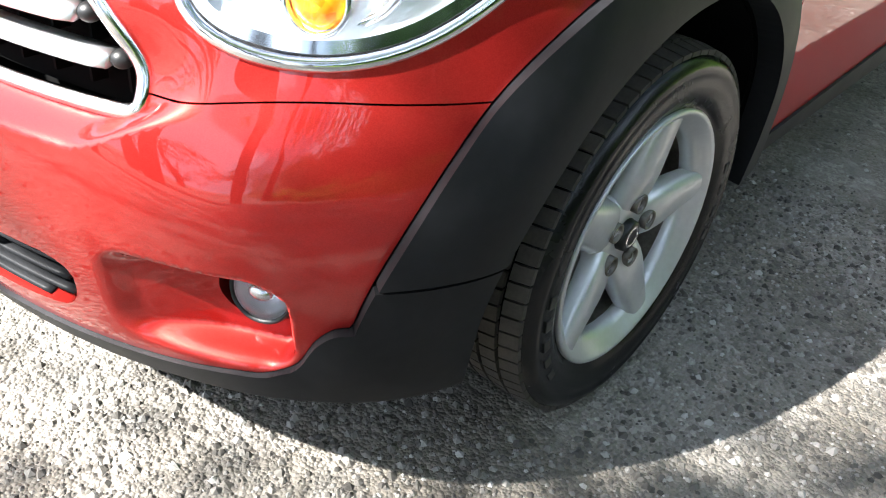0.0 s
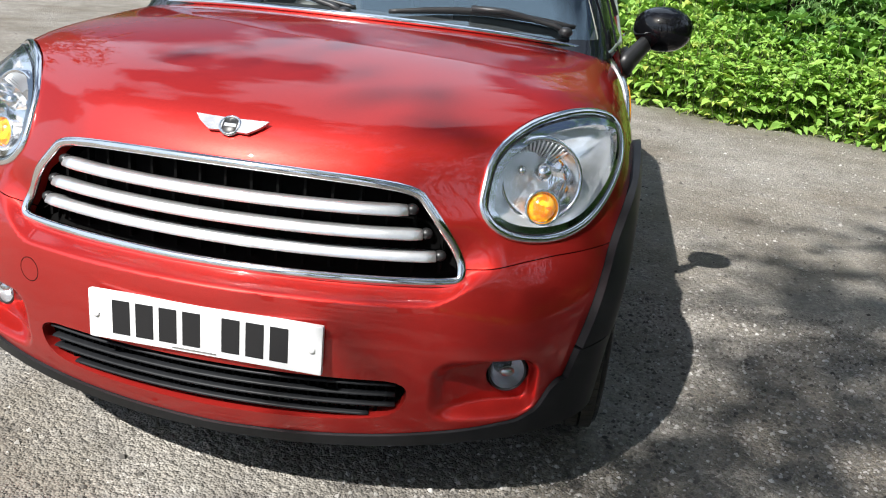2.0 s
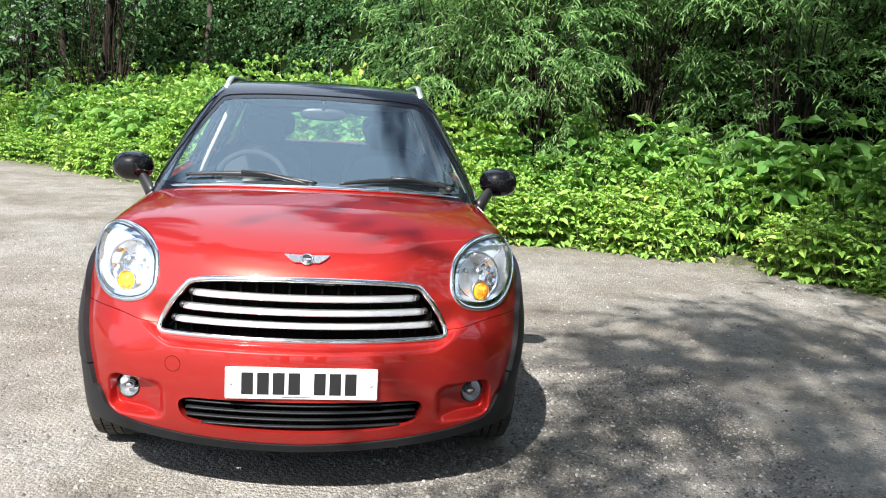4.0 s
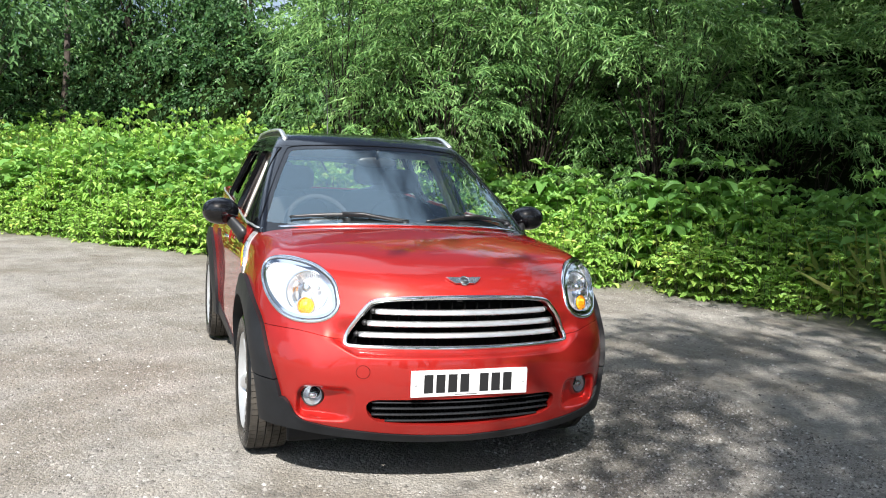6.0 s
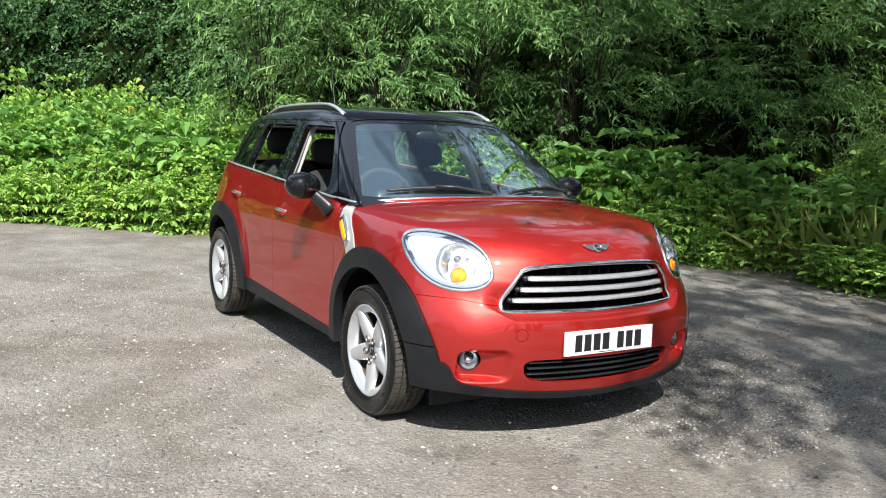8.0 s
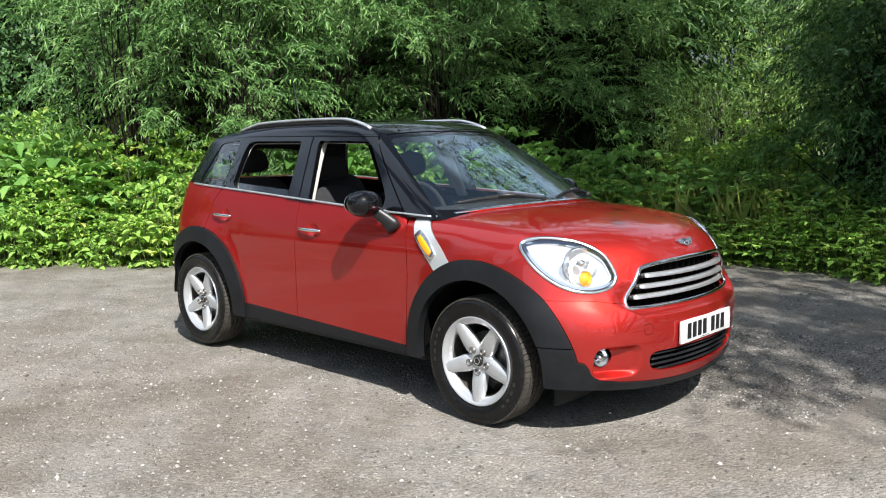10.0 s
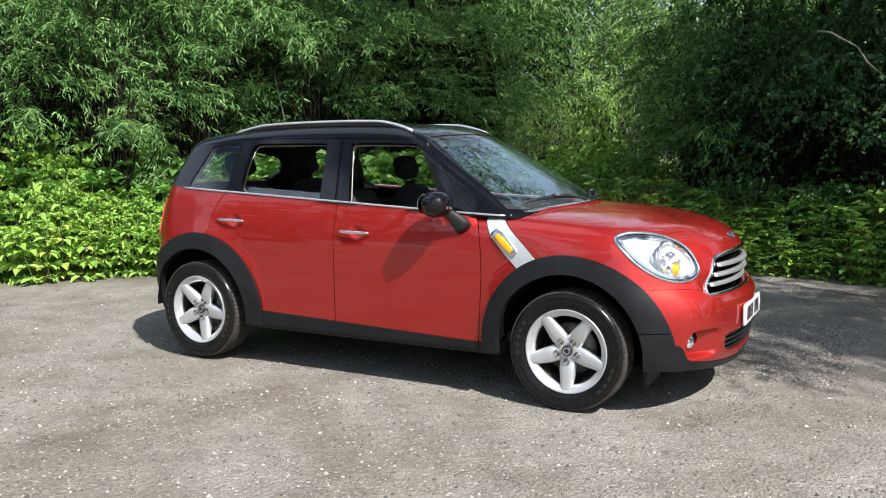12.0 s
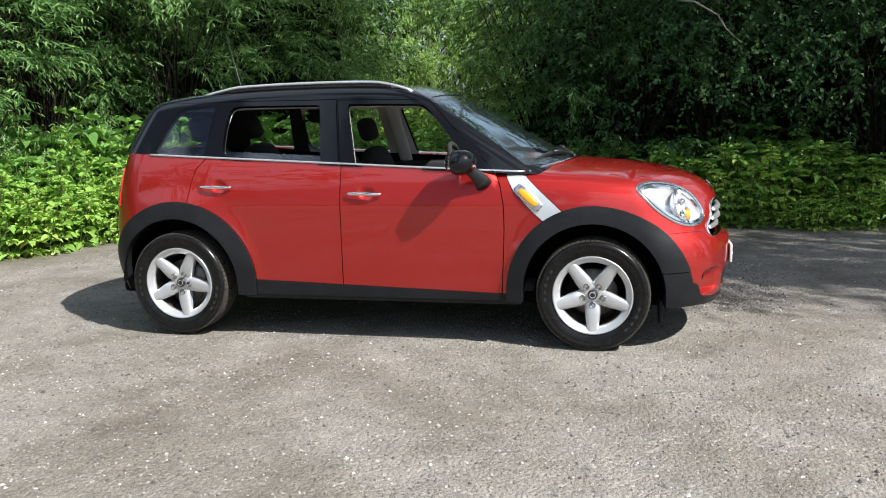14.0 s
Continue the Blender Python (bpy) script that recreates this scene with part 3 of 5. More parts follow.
def build_body(car):
    """All skin panels of the lower body."""
    F = lower_handles
    rest = skin_of(F, (-2.03, -.88, .11), (1.70, .88, 1.21), .0165)
    rest = cut(rest, rest[0][:, 0] - 1.58)[0]
    nose = skin_of(F, (1.50, -.86, .15), (2.14, .86, 1.11), .0070)
    nose = cut(nose, nose[0][:, 0] - 1.58)[1]
    skin = np.concatenate([rest[0], nose[0]]), np.concatenate([rest[1], nose[1] + len(rest[0])])
    _, skin = cut(skin, open_cabin(*skin[0].T))
    _, skin = cut(skin, well(*skin[0].T))
    hem = np.where(skin[0][:, 0] > 1.2, HEM(np.abs(skin[0][:, 1])), .270)
    _, skin = cut(skin, skin[0][:, 2] - hem)
    solid("underbody", block((-1.85, -.62, .215), (1.85, .62, .30), .03), DARK, car, "black plastic floor of the car")
    for s in (-1, 1):
        guard = block((1.665, min(s * .40, s * .70), .128), (1.69, max(s * .40, s * .70), .27), .012)
        solid("wheel_deflector", guard, PLASTIC, car, "black plastic flap ahead of the wheel")
    black, red = parted(skin, cladding, .001)
    # black trim: lip, arches, sills, tail valance
    lip, black = parted(black, lambda x, y, z: np.maximum(1.45 - x, z - .453), .003)
    panel("front_lip", lip, F, PLASTIC, car, "matt black plastic lip under the bumper", push=.006, rim=.03, depth=lambda v: .012 * (1 - step(v[:, 0], 1.78, 1.96)))
    valance, black = parted(black, lambda x, y, z: np.maximum(x + 1.72, np.abs(y) - .66), .0015)
    panel("rear_valance", valance, F, PLASTIC, car, "matt black plastic valance", push=.004, rim=.03)
    for s in (-1, 1):
        side, black = cut(black, -s * black[0][:, 1])
        front, side = parted(side, front_arch, .0015)
        rear, side = parted(side, rear_arch, .0015)
        for piece in (front, rear):
            panel("wheel_arch_trim", piece, F, PLASTIC, car, "matt black plastic wheel arch cladding", push=.020, rim=.045)
        panel("sill_trim", largest(side), F, PLASTIC, car, "matt black plastic sill", push=.006, rim=.03)
    # holes of the nose
    def front_only(shape):
        return lambda x, y, z: np.maximum(shape(y, z), 1.5 - x)
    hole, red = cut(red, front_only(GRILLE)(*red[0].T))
    # sheet just behind the opening, blackened in place of the unlit depth
    panel("grille_backing", hole, F, DARK, car, "near-black sheet standing for the shaded depth behind the grille", push=-.06, rim=0)
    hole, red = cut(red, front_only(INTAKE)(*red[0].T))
    panel("intake_backing", hole, F, DARK, car, "near-black sheet standing for the shaded depth of the intake", push=-.07, rim=0)
    lamps, red = parted(red, lamp, .001)
    _, red = cut(red, np.maximum(np.hypot(np.abs(red[0][:, 1]) - .628, red[0][:, 2] - .393) - .0455, 1.5 - red[0][:, 0]))
    # red panels
    bumper, red = parted(red, lambda x, y, z: np.maximum(z - .640 - .028 * step(np.abs(y), .49, .72), 1.4 - x), .0011)
    panel("front_bumper", bumper, F, RED, car, "red painted front bumper", rim=.03)
    scuttle, red = parted(red, lambda x, y, z: np.maximum(SCUTTLE(x, z), .6 - np.abs(y)), .002)
    for s in (-1, 1):
        one, scuttle = cut(scuttle, -s * scuttle[0][:, 1])
        panel("side_scuttle", one, F, SILVER, car, "silver trim panel behind the front wheel", push=.004, rim=.014)
    bonnet, red = parted(red, lambda x, y, z: np.maximum(.83 - x, .9 * (.955 - x - (z - .95) * 1.1)), .0015)
    panel("bonnet", bonnet, F, RED, car, "glossy red clamshell bonnet reflecting the trees", rim=.03)
    doors = []
    for shape, title in ((DOOR_F, "front"), (DOOR_R, "rear")):
        pair, red = parted(red, lambda x, y, z: np.maximum(shape(x, z), .5 - np.abs(y)), .0028)
        for s in (-1, 1):
            one, pair = cut(pair, -s * pair[0][:, 1])
            doors.append((title, s, panel("door", one, F, RED, car, f"glossy red {title} door", rim=.03)))
    tailgate, red = parted(red, lambda x, y, z: np.maximum(x + 1.72, np.maximum(np.abs(y) - .60, .55 - z)), .002)
    panel("tailgate", tailgate, F, RED, car, "red tailgate", rim=.03)
    lights, red = parted(red, lambda x, y, z: np.maximum(np.maximum(np.abs(z - .93) - .125, x + 1.735), .5 - np.abs(y)), .001)
    for s in (-1, 1):
        one, lights = cut(lights, -s * lights[0][:, 1])
        panel("tail_light", one, F, REDLENS, car, "red tail light with a chrome rim", push=.006, rim=.02)
        one, red = cut(red, -s * red[0][:, 1])
        wing, quarter = parted(one, lambda x, y, z: -x, .001)
        panel("rear_quarter", quarter, F, RED, car, "red rear quarter panel", rim=.03)
        panel("front_wing", wing, F, RED, car, "red strip of wing behind the wheel", rim=.02)
    # inner shell, seen through joints and windows
    shell = cut(skin, skin[0][:, 0] - 1.95)[0]
    _, inner = cut(shell, front_only(lambda y, z: np.minimum(GRILLE(y, z), INTAKE(y, z)) - .01)(*skin[0].T))
    _, inner = cut(inner, lamp(*inner[0].T) - .01)
    panel("body_shell", inner, F, DARK, car, "dark inner shell of the body", push=-.034, rim=0)
    return lamps, doors


def nose_x(y, z, field=lower):
    """How far forward the skin lies at a width and height."""
    y, z = np.broadcast_arrays(np.asarray(y, float), np.asarray(z, float))
    a, b = np.full(y.shape, 1.2), np.full(y.shape, 2.3)
    for _ in range(40):
        m = (a + b) / 2
        ins = field(m, y, z) < 0
        a, b = np.where(ins, m, a), np.where(ins, b, m)
    return a


def flank_y(x, z, field=lower):
    x, z = np.broadcast_arrays(np.asarray(x, float), np.asarray(z, float))
    a, b = np.full(x.shape, .2), np.full(x.shape, 1.1)
    for _ in range(40):
        m = (a + b) / 2
        ins = field(x, m, z) < 0
        a, b = np.where(ins, m, a), np.where(ins, b, m)
    return a


def roof_z(x, y):
    a, b = np.full(np.shape(x), 1.2), np.full(np.shape(x), 1.8)
    for _ in range(40):
        m = (a + b) / 2
        ins = upper(x, y, m) < 0
        a, b = np.where(ins, m, a), np.where(ins, b, m)
    return a


SCREEN = outline(rounded([(-.748, 1.03), (-.748, 1.05), (-.650, 1.25), (-.545, 1.43), (-.515, 1.463), (-.3, 1.478), (0, 1.484), (.3, 1.478), (.515, 1.463), (.545, 1.43), (.650, 1.25), (.748, 1.05), (.748, 1.03), (0, 1.03)], 2))
WINDOW_F = outline(rounded([(-.115, 1.055), (-.125, 1.10), (-.20, 1.395), (-.205, 1.427), (-.16, 1.428), (.23, 1.420), (.285, 1.412), (.40, 1.29), (.55, 1.118), (.556, 1.08), (.556, 1.04), (.2, 1.035)], 2))
WINDOW_R = outline(rounded([(-.995, 1.12), (-1.005, 1.22), (-1.003, 1.33), (-.985, 1.41), (-.95, 1.43), (-.90, 1.432), (-.42, 1.428), (-.385, 1.426), (-.38, 1.39), (-.34, 1.10), (-.335, 1.06), (-.7, 1.08)], 2))
QUARTER = outline(rounded([(-1.50, 1.15), (-1.475, 1.20), (-1.38, 1.385), (-1.355, 1.42), (-1.30, 1.428), (-1.14, 1.437), (-1.095, 1.436), (-1.10, 1.40), (-1.125, 1.16), (-1.13, 1.11), (-1.40, 1.12)], 2))
FRAME_F = outline([(-.20, .9), (-.21, 1.08), (-.265, 1.40), (-.268, 1.455), (.297, 1.447), (.735, 1.02), (.80, .9)])
FRAME_R = outline([(-.21, .9), (-.22, 1.08), (-.275, 1.40), (-.278, 1.458), (-1.02, 1.464), (-1.075, 1.44), (-1.09, 1.38), (-1.135, 1.11), (-1.15, .9)])
TAILGLASS = outline(rounded([(-.58, 1.13), (-.52, 1.40), (.52, 1.40), (.58, 1.13)], 2))


def build_cabin(car, doors):
    """Roof, pillars, door frames, glass and the pale lining."""
    F = upper
    skin = skin_of(F, (-2.0, -.86, .96), (1.22, .86, 1.6), .018)
    _, skin = cut(skin, skin[0][:, 2] - belt(skin[0][:, 0]) + .012)
    x, y, z = skin[0].T
    def on_side(shape):
        return lambda x, y, z: np.maximum(shape(x, z), .42 - np.abs(y))
    def at_front(x, y, z):
        return np.maximum(SCREEN(y, z), .12 - x)
    def at_back(x, y, z):
        return np.maximum(TAILGLASS(y, z), x + 1.5)
    screen, skin = cut(skin, at_front(*skin[0].T))
    back, skin = cut(skin, at_back(*skin[0].T))
    quarter, skin = cut(skin, on_side(QUARTER)(*skin[0].T))
    _, skin = cut(skin, on_side(WINDOW_F)(*skin[0].T))
    low, skin = cut(skin, on_side(WINDOW_R)(*skin[0].T))
    lining = skin
    edge, glass = cut(screen, -SCREEN(*screen[0][:, 1:].T) - .022)
    panel("screen_surround", edge, F, BLACK, car, "black border of the windscreen", push=-.004, rim=0)
    pane = panel("windscreen", glass, F, SCREENGLASS, car, "clear windscreen reflecting the sky and trees", push=-.005, rim=0)
    pane.visible_shadow = False
    pane = panel("rear_window", back, F, GLASS, car, "tinted rear window", push=-.005, rim=0)
    pane.visible_shadow = False
    for s in (-1, 1):
        one, quarter = cut(quarter, -s * quarter[0][:, 1])
        pane = panel("quarter_window", one, F, GLASS, car, "fixed rear quarter window", push=-.005, rim=0)
        pane.visible_shadow = False
    frames = {}
    for shape, title in ((FRAME_F, "front"), (FRAME_R, "rear")):
        pair, skin = parted(skin, on_side(shape), .003)
        for s in (-1, 1):
            one, pair = cut(pair, -s * pair[0][:, 1])
            frames[title, s] = one
    for title, s, door in doors:
        panel("window_frame", frames[title, s], F, BLACK, door, "glossy black window frame", push=.004, rim=.03)
        if title == "rear":
            one, low = cut(low, -s * low[0][:, 1])
            one = cut(one, one[0][:, 2] - belt(one[0][:, 0]) - .045)[0]
            pane = panel("lowered_glass", one, F, GLASS, door, "top edge of the lowered window glass", push=-.012, rim=0)
            pane.visible_shadow = False
    roof, skin = parted(skin, lambda x, y, z: 1.462 - z, .0008)
    panel("roof", roof, F, BLACK, car, "glossy black roof", rim=.02)
    panel("pillar_frame", skin, F, BLACK, car, "glossy black windscreen and rear pillars", rim=.03)
    tail, lining = cut(lining, np.maximum(lining[0][:, 0] + 1.0, lining[0][:, 2] - 1.44))
    panel("headlining", lining, F, CREAM, car, "cream roof and pillar lining", push=-.035, rim=0)
    panel("rear_lining", tail, F, CLOTH, car, "black trim of the luggage space", push=-.035, rim=0)
    for s in (-1, 1):
        xs = np.linspace(-1.50, .905, 60)
        p = np.stack([xs, s * (np.maximum(flank_y(xs, belt(xs) - .012), flank_y(xs, belt(xs) + .01, upper)) + .002), belt(xs)], 1)
        solid("belt_moulding", sweep(p, oval(.006, .0065, 8)), SLAT, car, "chrome strip along the window line")
        xs = np.linspace(-1.20, .19, 40)
        lift = np.minimum(1, 1.9 * np.sin(np.linspace(0, np.pi, 40))**.9)
        yy = s * (.525 + .0 * xs)
        base = roof_z(xs, yy)
        p = np.stack([xs, yy, base - .004 + .030 * lift], 1)
        solid("roof_rail", sweep(p, oval(.016, .010, 10)), SLAT, car, "silver roof rail")
        p2 = [(x, yy[0], z) for x, z in zip(xs[4:-4], (base + .006)[4:-4])]
        solid("rail_foot", sweep(p2, oval(.010, .014, 6)), MATT, car)
    ys = np.linspace(-.735, .735, 41)
    xs = cowl(ys) + .004
    zs = np.array([BONNET(a) - .085 * b**2 - .05 * b**4 for a, b in zip(xs, ys)])
    solid("cowl_strip", sweep(np.stack([xs + .014, ys, zs + .006], 1), oval(.020, .009, 8)), CHROME, car, "bright strip at the rear edge of the bonnet")
    solid("cowl_panel", sweep(np.stack([xs - .05, ys, zs - .008], 1), oval(.065, .006, 8)), MATT, car, "black cowl under the wipers")


def lamp_rim(s, inset):
    """The headlight's outline, drawn in by some way, as a line on the skin."""
    middle = LAMP_EDGE.mean(0)
    out = LAMP_EDGE - middle
    u, z = (middle + out * (1 - inset / np.hypot(*out.T))[:, None]).T
    a, b = np.full(len(u), .30), np.full(len(u), .86)
    for _ in range(30):
        m = (a + b) / 2
        short = lamp_u(nose_x(m, z), m) < u
        a, b = np.where(short, m, a), np.where(short, b, m)
    return np.stack([nose_x(a, z), s * a, z], 1)


def build_nose(car, lamps):
    """Grille, intake, lamps, plate and badge."""
    F = lower
    pts = GRILLE_EDGE
    p = np.stack([nose_x(pts[:, 0], pts[:, 1]), pts[:, 0], pts[:, 1]], 1)
    solid("grille_frame", sweep(p, oval(.011, .009, 8), closed=True, up=gradient(F, p)), CHROME, car, "chrome surround of the grille")
    for z, half in ((.762, .385), (.712, .418), (.662, .448)):
        ys = np.linspace(-half, half, 40)
        q = np.stack([nose_x(ys, z) - .012, ys, np.full(40, z)], 1)
        taper = np.clip(np.minimum(1, np.minimum(ys + half, half - ys) / .008 + .86), .8, 1)
        solid("grille_slat", sweep(q, [(-.016, -.008), (.013, -.0110), (.0165, -.0095), (.0168, -.006), (.009, .0072), (.004, .0102), (-.003, .0110), (-.016, .009)], scale=taper), SLAT, car, "satin silver grille bar")
        for s in (-1, 1):
            solid("slat_end", egg((nose_x(s * half, z) - .02, s * (half + .008), z), (.014, .014, .012)), MATT, car)
    rib = None
    for y in np.linspace(-.455, .455, 17):
        for z0 in (.637, .687, .737, .785):
            if GRILLE(np.array(y), np.array(z0)) < -.015:
                x = float(nose_x(y, z0))
                if rib is None:
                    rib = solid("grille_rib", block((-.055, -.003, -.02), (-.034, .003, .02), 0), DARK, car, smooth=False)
                    rib.location = (x, y, z0)
                else:
                    copy_thing(rib, pose(x, y, z0))
    for z in (.308, .335, .362, .389):
        half = .40 if z > .33 else .345
        ys = np.linspace(-half, half, 40)
        q = np.stack([nose_x(ys, z) - .022, ys, np.full(40, z)], 1)
        solid("intake_bar", sweep(q, oval(.016, .005, 8)), PLASTIC, car, "black bar of the lower intake")
    teeth = []
    for y in np.linspace(-.38, .38, 38):
        for z0 in (.3215, .3485, .3755):
            if INTAKE(np.array(y), np.array(z0)) < -.014:
                x = float(nose_x(y, z0))
                teeth.append(block((x - .05, y - .0025, z0 - .011), (x - .024, y + .0025, z0 + .011), 0))
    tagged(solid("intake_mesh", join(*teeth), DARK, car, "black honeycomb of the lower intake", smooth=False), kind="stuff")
    # headlamps
    FOG_X = float(nose_x(.628, .393)) - .004
    for s in (-1, 1):
        one, lamps = cut(lamps, -s * lamps[0][:, 1])
        def d(v):
            return LAMP(lamp_u(v[:, 0], v[:, 1]), v[:, 2])
        light = panel("headlight", cut(one, -d(one[0]) - .013)[0], F, LAMPRING, car, "round headlight in a wide chrome ring", push=.002, rim=.03)
        p = lamp_rim(s, .0065)
        solid("chrome_ring", sweep(p, oval(.0095, .0085, 12), closed=True, up=gradient(F, p)), LAMPRING, light, "rounded chrome ring")
        inner = cut(one, d(one[0]) + .013)[0]
        edge = cut(inner, -d(inner[0]) - .0165)[0]
        panel("seal", edge, F, MATT, light, "dark seal inside the chrome ring", push=.004, rim=.02)
        band = cut(inner, d(inner[0]) + .0165)[0]
        band = cut(band, -d(band[0]) - .030)[0]
        panel("inner_ring", band, F, LAMPRING, light, "bright inner ring", push=.003, rim=.02)
        pane = panel("lens", inner, F, LENS, light, "clear domed headlight lens", rim=0, depth=lambda v: .004 + .020 * step(-d(v), .02, .11))
        pane.visible_shadow = False
        panel("reflector", inner, F, REFLECTOR, light, "silver reflector bowl", rim=0, depth=lambda v: -.012 - .055 * step(-d(v), .02, .09))
        look_at = Vector((.87, s * .35, .18)).normalized().to_track_quat("Y", "Z").to_matrix().to_4x4()
        centre = Matrix.Translation((1.778, s * .640, .815)) @ look_at
        bowl = lathe([(.097, -.004), (.094, .006), (.089, .007), (.086, .000), (.078, -.022), (.060, -.040), (.034, -.052), (.012, -.056)], 44)
        solid("main_reflector", moved(bowl, centre), MIRROR, light, "round main beam reflector")
        shield = join(moved(egg((0, .004, .016), (.021, .026, .021)), centre),
                      moved(lathe([(.006, -.055), (.011, -.04), (.013, -.01), (.004, .006)], 16), centre @ Matrix.Translation((0, 0, .010))))
        solid("bulb_shield", shield, CHROME, light, "round bright bulb shield")
        solid("bulb", moved(egg((.046 * s, -.012, .018), (.013, .020, .013), 14, 8), centre), CHROME, light, "small round bulb cap")
        ribs = []
        for k in range(13):
            a = math.radians(48 + 84 * k / 12)
            foot, head = (.050 * math.cos(a), -.034, .050 * math.sin(a)), (.084 * math.cos(a), .001, .084 * math.sin(a))
            ribs.append(moved(sweep(np.array([foot, head]), oval(.0024, .0024, 6), up=(0, 1, 0)), centre))
        solid("flutes", join(*ribs), FOGBOWL, light, "row of flutes")
        cup = moved(lathe([(.041, .012), (.0375, .017), (.034, .012), (.032, -.02)], 32), Matrix.Translation((1.805, s * .648, .760)) @ look_at)
        solid("indicator_ring", cup, CHROME, light)
        solid("indicator", moved(egg((0, 0, 0), (.033, .028, .033)), Matrix.Translation((1.805, s * .648, .760)) @ look_at), AMBER, light, "amber indicator lens")
        # fog lamp
        fog = solid("fog_lamp", moved(lathe([(.046, -.03), (.0465, -.004), (.043, .001), (.040, -.004)], 32), Matrix.Translation((FOG_X, s * .628, .393)) @ look_at), MATT, car, "small round fog lamp")
        solid("reflector", moved(lathe([(.041, -.004), (.033, -.024), (.012, -.037), (.001, -.038)], 32), Matrix.Translation((FOG_X, s * .628, .393)) @ look_at), FOGBOWL, fog)
        solid("bulb_cap", moved(egg((0, -.005, 0), (.019, .012, .013)), Matrix.Translation((FOG_X, s * .628, .393)) @ look_at), SATIN, fog)
        pane = solid("lens", moved(egg((0, -.008, 0), (.041, .015, .041)), Matrix.Translation((FOG_X, s * .628, .393)) @ look_at), LENS, fog)
        pane.visible_shadow = False
    # number plate with plain bars
    back = block((2.094, -.26, .422), (2.108, .26, .533), .004)
    plate = solid("number_plate", back, WHITE, car, "white number plate with plain black bars", sharp=40)
    wide, y = .040, -.205
    for k in range(7):
        solid("bar", block((2.1075, y, .4385), (2.1095, y + wide, .5165), .001), INK, plate, smooth=False)
        y += .053 + (.034 if k == 3 else 0)
    solid("maker_bar", block((2.1075, -.07, .428), (2.1092, .03, .4315), 0), SATIN, plate, smooth=False)
    for yy in (-.242, .238):
        solid("screw_cap", egg((2.109, yy, .478), (.004, .008, .008), 12, 6), WHITE, plate)
    # badge: plain wings and a disc
    at = np.array((float(nose_x(0.0, .886)), 0.0, .886))
    n = Vector(gradient(F, np.array([at]))[0])
    turn = Matrix.Translation(Vector(at) + n * .004) @ n.to_track_quat("Y", "Z").to_matrix().to_4x4()
    wings = [plate_of([(s * .016, -.015), (s * .042, -.016), (s * .056, -.006), (s * .068, .004), (s * .080, .019), (s * .016, .017)][::s], .006) for s in (1, -1)]
    badge = solid("badge", moved(lathe([(.001, .0045), (.019, .0045), (.021, .002)], 28), turn), INK, car, "black disc badge between chrome wings")
    for wing in wings:
        solid("badge_wing", moved(wing, turn), SATIN, badge, "chrome badge wing", smooth=False)
    solid("disc_rim", moved(lathe([(.019, .004), (.0205, .007), (.0235, .006), (.0245, .0)], 28), turn), CHROME, badge)
    solid("disc_bar", moved(block((-.013, .0045, -.004), (.013, .0055, .004), 0), turn), SATIN, badge, smooth=False)
    # towing eye cover: a fine round joint
    q = [(y, z) for y, z in (oval(.027, n=28) + np.array((-.447, .520)))]
    q = np.array(q)
    p = np.stack([nose_x(q[:, 0], q[:, 1]), q[:, 0], q[:, 1]], 1)
    solid("towing_cover_joint", sweep(p, oval(.0010, .0006, 5), closed=True, up=gradient(F, p)), DARK, car)
    for yy in (-.27, .27):
        x = 1.06
        solid("washer_jet", egg((x, yy, float(BONNET(x)) - .085 * yy**2 + .002), (.014, .010, .007), 12, 6), MATT, car)


